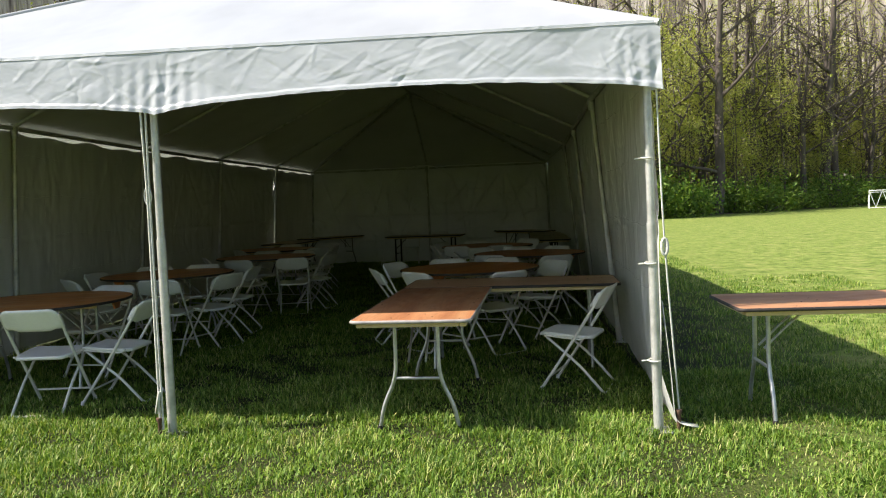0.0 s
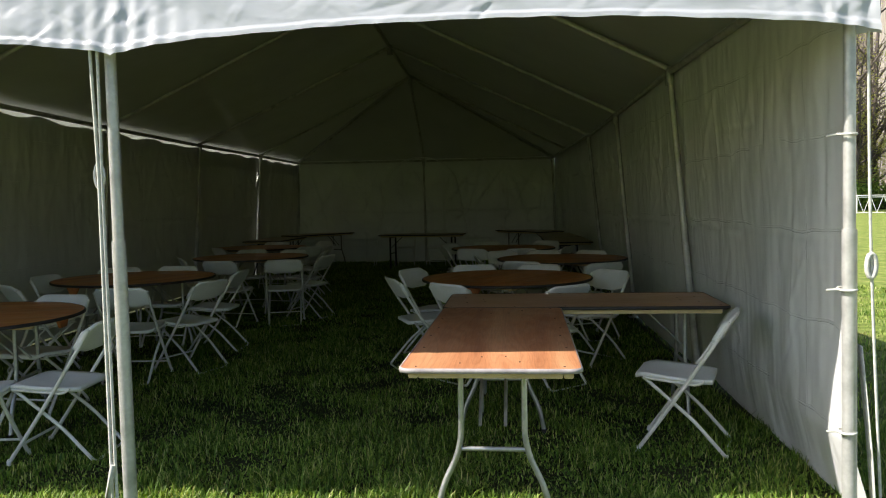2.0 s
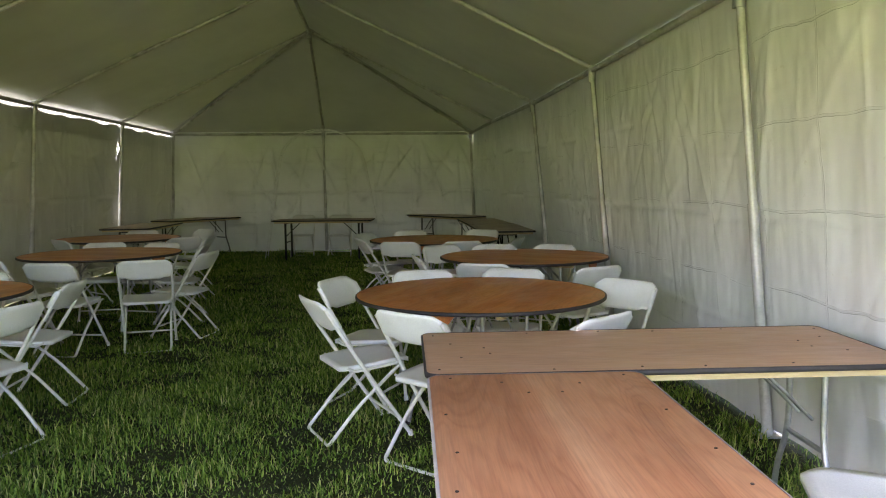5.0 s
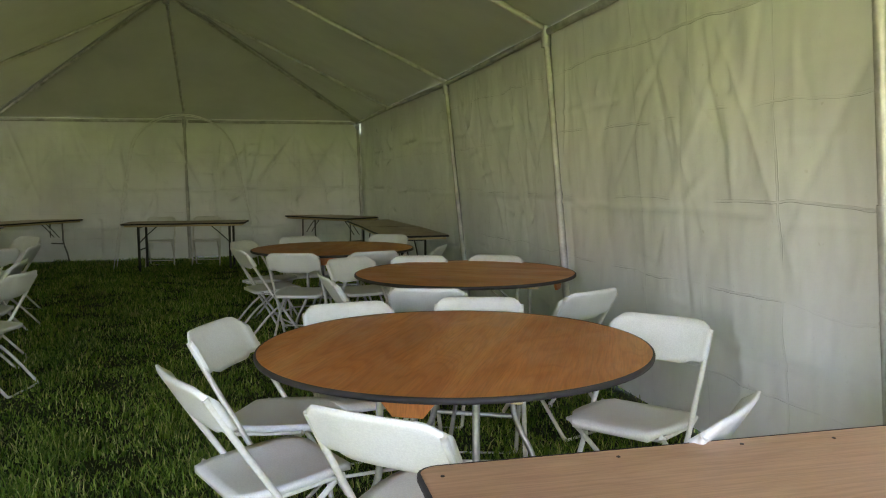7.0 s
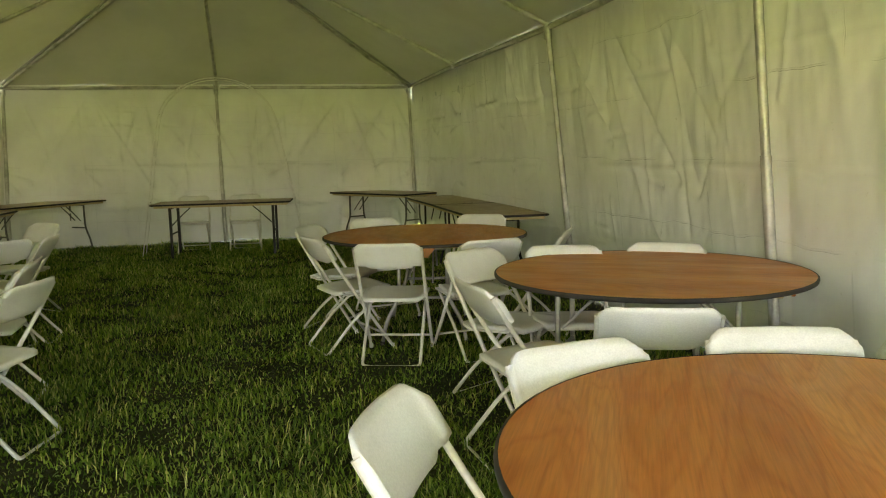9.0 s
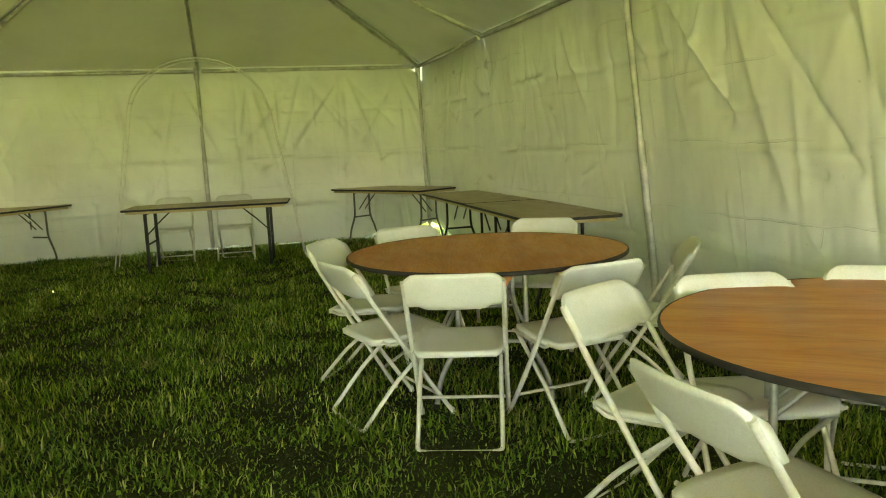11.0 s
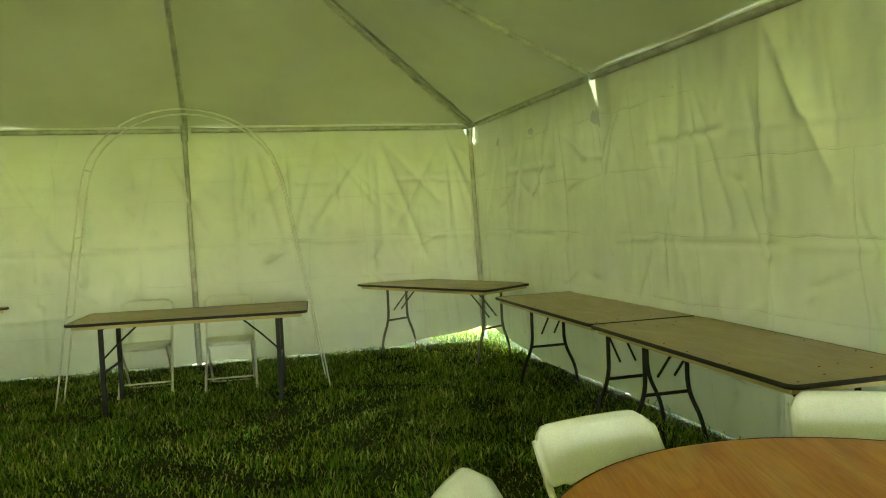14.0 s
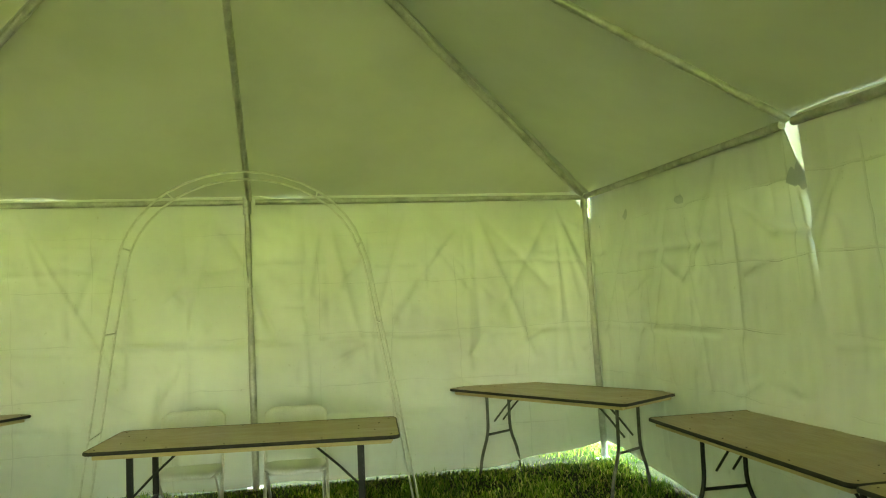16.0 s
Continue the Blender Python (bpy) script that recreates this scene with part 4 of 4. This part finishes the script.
# ---- the woods ----
def tree_mesh(rng, height, radius, limbs, first, spread, twigs=4, kink=0.05):
    """Trunk with limbs, twigs and fine twigs; returns tube data and the tips."""
    verts, faces, tips = [], [], []

    def grow(path, r0, r1, sides):
        n = len(path)
        v, f = tube_data(path, [r0 + (r1 - r0) * (i / (n - 1)) ** 0.8 for i in range(n)], sides, caps=False)
        faces.extend(tuple(i + len(verts) for i in q) for q in f)
        verts.extend(v)

    def bough(p, d, length, r, level):
        n = (6, 5, 4, 3)[level]
        path, q, w = [p], p.copy(), d.copy()
        for _ in range(n - 1):
            w = (w + Vector((rng.gauss(0, 0.22), rng.gauss(0, 0.22), rng.gauss(0.08, 0.16)))).normalized()
            q = q + w * length / (n - 1)
            path.append(q.copy())
        grow(path, r, r * 0.35, (7, 5, 3, 3)[level])
        if level == 3:
            tips.append(path[-1])
            tips.append(path[1])
            return
        for _ in range((0, twigs, 3)[level] if level else 0):
            k = rng.uniform(0.3, 1.0) * (n - 1)
            i = min(n - 2, int(k))
            start = path[i].lerp(path[i + 1], k - i)
            side = Vector((rng.gauss(0, 1), rng.gauss(0, 1), rng.gauss(0.3, 0.5))).normalized()
            bough(start, (w * 0.5 + side).normalized(), length * rng.uniform(0.35, 0.6), r * 0.42, level + 1)

    trunk, q = [Vector((0, 0, -0.2))], Vector((0, 0, 0))
    for i in range(9):
        trunk.append(q.copy())
        q = q + Vector((rng.gauss(0, kink), rng.gauss(0, kink), 1)) * height / 8
    n = len(trunk)
    v, f = tube_data(trunk, [radius * 1.35] + [radius * (1 - 0.85 * (i / (n - 2)) ** 1.1) for i in range(n - 1)], 8, caps=False)
    faces.extend(tuple(i + len(verts) for i in q) for q in f)
    verts.extend(v)
    for k in range(limbs):
        h = first + (1 - first) * (k + rng.random()) / limbs
        i = min(n - 2, 1 + int(h * (n - 2)))
        start = trunk[i].lerp(trunk[min(n - 1, i + 1)], rng.random())
        a = rng.uniform(0, 2 * math.pi)
        d = Vector((math.cos(a), math.sin(a), rng.uniform(0.25, 1.0))).normalized()
        bough(start, d, height * spread * (1.15 - h * 0.7) * rng.uniform(0.7, 1.2), radius * (0.5 - 0.33 * h), 1)
    return verts, faces, tips


def leaf_cloud(rng, points, count, reach, size):
    verts, faces = [], []
    for _ in range(count):
        p = rng.choice(points) + Vector((rng.gauss(0, reach), rng.gauss(0, reach), rng.gauss(0, reach)))
        a = Vector((rng.gauss(0, 1), rng.gauss(0, 1), rng.gauss(0, 1))).normalized()
        b = a.orthogonal().normalized() * size * rng.uniform(0.6, 1.3)
        a = a * size * rng.uniform(0.8, 1.7)
        k = len(verts)
        verts += [p - a, p + b * 0.6, p + a, p - b * 0.6]
        faces.append((k, k + 1, k + 2, k + 3))
    return verts, faces


def edge_y(x):
    return 51 + (x - 13.7) * 0.87 if x > 6 else 44.3 + 0.12 * (x - 6)


def build_woods():
    rng = random.Random(11)
    kinds = []
    for k in range(6):
        v, f, tips = tree_mesh(rng, rng.uniform(17, 23), rng.uniform(0.26, 0.42), 11, 0.22, 0.28)
        t = new("tree")
        link_mesh("trunk", v, f, M_BARK, t)
        lv, lf = leaf_cloud(rng, tips, 520, 0.35, 0.075)
        link_mesh("crown", lv, lf, M_BUDS, t, smooth=False)
        tagged(t, "tall bare woodland tree with first spring leaves", "tree", "woodland trees")
        kinds.append(t)
    thin = []
    for k in range(5):
        v, f, tips = tree_mesh(rng, rng.uniform(8, 13), rng.uniform(0.06, 0.11), 10, 0.15, 0.20, 3, 0.07)
        t = new("sapling")
        link_mesh("trunk", v, f, M_BARK, t)
        lv, lf = leaf_cloud(rng, tips, 1300, 0.45, 0.075)
        link_mesh("crown", lv, lf, M_BUDS, t, smooth=False)
        tagged(t, "thin young tree in pale green spring leaf", "tree", "woodland saplings")
        thin.append(t)
    shrubs = []
    for k in range(4):
        pts = [Vector((rng.gauss(0, 0.9), rng.gauss(0, 0.7), abs(rng.gauss(0.7, 0.5)))) for _ in range(26)]
        t = new("shrub")
        stems = [[(p.x * 0.2, p.y * 0.2, 0), (p.x * 0.7, p.y * 0.7, p.z * 0.6), tuple(p)] for p in pts[:12]]
        tubes("stem", stems, 0.015, M_BARK, t, sides=4)
        lv, lf = leaf_cloud(rng, pts, 1100, 0.26, 0.075)
        link_mesh("foliage", lv, lf, M_SHRUB, t, smooth=False)
        tagged(t, "leafy green shrub at the edge of the woods", "shrub", "shrubs along the woods")
        shrubs.append(t)
    used = set()

    def place(proto, x, y, s):
        m = Matrix.Translation((x, y, 0)) @ Euler((radians(rng.gauss(0, 2)), radians(rng.gauss(0, 2)), rng.uniform(0, 6.28))).to_matrix().to_4x4()
        if proto.name in used:
            o = copy_thing(proto, m)
        else:
            used.add(proto.name)
            proto.matrix_basis = m
            o = proto
        o.scale = (s, s, s)
    # two stout trunks at the wood's edge
    place(kinds[0], 17.6, 55.5, 1.25)
    place(kinds[1], 29.8, 66.0, 1.3)
    place(kinds[2], 30.9, 66.6, 1.1)
    for _ in range(90):
        x = rng.uniform(8, 42)
        place(rng.choice(kinds), x, edge_y(x) + 1.5 + 30 * rng.random() ** 1.2, rng.uniform(0.75, 1.15))
    for _ in range(150):
        x = rng.uniform(8, 40)
        place(rng.choice(thin), x, edge_y(x) + 0.6 + 18 * rng.random(), rng.uniform(0.7, 1.25))
    for _ in range(85):
        x = rng.uniform(7, 42)
        place(rng.choice(shrubs), x, edge_y(x) + rng.uniform(-0.6, 6), rng.uniform(0.7, 1.7))
    for _ in range(24):
        x = rng.uniform(-60, 8)
        place(rng.choice(kinds), x, edge_y(x) + 1 + 22 * rng.random(), rng.uniform(0.8, 1.15))
    for _ in range(22):
        a = rng.uniform(150, 350)
        r = rng.uniform(75, 110)
        place(rng.choice(kinds), r * math.cos(radians(a)), r * math.sin(radians(a)), rng.uniform(0.8, 1.1))
    # wood floor and the far wood behind
    def floor_at(u, v):
        x = -75 + 150 * u
        return (x, edge_y(x) - 0.4 + 0.8 * nz(x * 0.5, 3) + 60 * v, 0.02 + 0.3 * v)
    tagged(sheet("wood_floor", 150, 12, floor_at, M_LITTER), "brown leaf litter under the trees", "forest floor", kind="structure")

    def far_at(u, v):
        a = radians(150 - 130 * u)
        h = 44 + 6 * nz(u * 40, 1) + 4 * nz(u * 160, 2)
        return (118 * math.cos(a), 118 * math.sin(a), h * v)
    tagged(sheet("backdrop", 260, 8, far_at, M_FARWOOD), "far bare woodland", "woodland", kind="structure")


build_woods()


def lattice_frame():
    t = new("soccer_goal")
    tagged(t, "small white lattice frame standing on the far lawn", "goal frame")
    w, h, d = 2.6, 1.35, 0.9
    for y in (0, d):
        hh = h if y == 0 else h * 0.9
        tube("frame", [(0, y, 0), (0, y, hh), (w, y, hh), (w, y, 0)], 0.04, M_WIRE, t, sides=6)
    for k in range(6):
        a, b = k * w / 6, (k + 1) * w / 6
        tube("lattice_bar", [(a, 0, 0.05 if k % 2 else h), (b, 0, h if k % 2 else 0.05)], 0.022, M_WIRE, t, sides=5)
    tube("bottom_rail", [(0, 0, 0.06), (w, 0, 0.06)], 0.03, M_WIRE, t, sides=6)
    for x in (0, w):
        tube("depth_bar", [(x, 0, h), (x, d, h * 0.9)], 0.03, M_WIRE, t, sides=6)
    t.matrix_basis = pose(28.8, 55.9, 0, 0, 0, -20)


lattice_frame()


# ---- grass ----
def blades(name, regions, label, material, seed, height, width, bend):
    """Many single blades in one mesh: five points, bent over."""
    rs = np.random.RandomState(seed)
    base = []
    for x0, x1, y0, y1, density in regions:
        n = int((x1 - x0) * (y1 - y0) * density)
        base.append(np.stack([rs.uniform(x0, x1, n), rs.uniform(y0, y1, n)], 1))
    p = np.concatenate(base)
    tuft = 0.5 + 0.5 * np.sin(p[:, 0] * 5.1 + 2 * np.sin(p[:, 1] * 3.3)) * np.sin(p[:, 1] * 4.7 + 1.7 * np.sin(p[:, 0] * 2.9))
    p = p[rs.uniform(0, 1, len(p)) < 0.35 + 0.65 * tuft]
    n = len(p)
    tuft = 0.5 + 0.5 * np.sin(p[:, 0] * 5.1 + 2 * np.sin(p[:, 1] * 3.3)) * np.sin(p[:, 1] * 4.7 + 1.7 * np.sin(p[:, 0] * 2.9))
    far = np.clip((np.hypot(p[:, 0] - 1.5, p[:, 1] + 1) - 4) / 12, 0, 5)
    a = rs.uniform(0, 2 * np.pi, n)
    lean = rs.uniform(0.2, 1.0, n) * bend
    h = rs.uniform(height[0], height[1], n) * (0.45 + 0.95 * tuft) * np.where(rs.uniform(0, 1, n) < 0.12, 1.45, 1.0)
    w = rs.uniform(width[0], width[1], n) * (1 + 0.7 * far + 0.5 * np.maximum(far - 1, 0) ** 2)
    dx, dy = np.cos(a), np.sin(a)
    sx, sy = -dy, dx
    v = np.zeros((n, 5, 3))
    for k, (side, up, out, wide) in enumerate(((-1, 0, 0, 0.5), (1, 0, 0, 0.5), (1, 0.6, 0.35, 0.42), (-1, 0.6, 0.35, 0.42), (0, 1, 1, 0))):
        v[:, k, 0] = p[:, 0] + sx * side * w * wide + dx * lean * h * out
        v[:, k, 1] = p[:, 1] + sy * side * w * wide + dy * lean * h * out
        v[:, k, 2] = up * h * np.sqrt(np.maximum(0.1, 1 - 0.55 * lean ** 2 * up)) - 0.005
    me = bpy.data.meshes.new(name)
    me.vertices.add(n * 5)
    me.vertices.foreach_set("co", v.reshape(-1))
    me.loops.add(n * 7)
    idx = np.arange(n)[:, None] * 5 + np.array([0, 1, 2, 3, 3, 2, 4])
    me.loops.foreach_set("vertex_index", idx.reshape(-1).astype(np.int32))
    me.polygons.add(n * 2)
    starts = (np.arange(n)[:, None] * 7 + np.array([0, 4])).reshape(-1)
    me.polygons.foreach_set("loop_start", starts.astype(np.int32))
    me.update(calc_edges=True)
    me.materials.append(material)
    tagged(new(name, me), label, "grass", kind="stuff")
    return n


blades("grass", [(-3.4, 5.4, -3.4, -1.7, 1800), (-3.4, 5.4, -1.7, 1.6, 6200), (-3.2, 3.2, 1.6, 5.5, 4600), (-3.2, 3.2, 5.5, 15.2, 3300), (3.25, 7.5, 0.5, 9, 1300),
                 (3.3, 6.0, 9, 14, 700), (2.6, 4.6, 15.0, 17.5, 1500)],
       "short green lawn grass with dry tufts", M_GRASS, 4, (0.026, 0.066), (0.0040, 0.0072), 1.05)
blades("clover", [(-3.4, 5.4, -1.7, 1.6, 2400), (-3.2, 3.2, 1.6, 8, 700)],
       "broad-leaved clover and weeds among the grass", M_WEED, 9, (0.02, 0.045), (0.010, 0.019), 1.3)
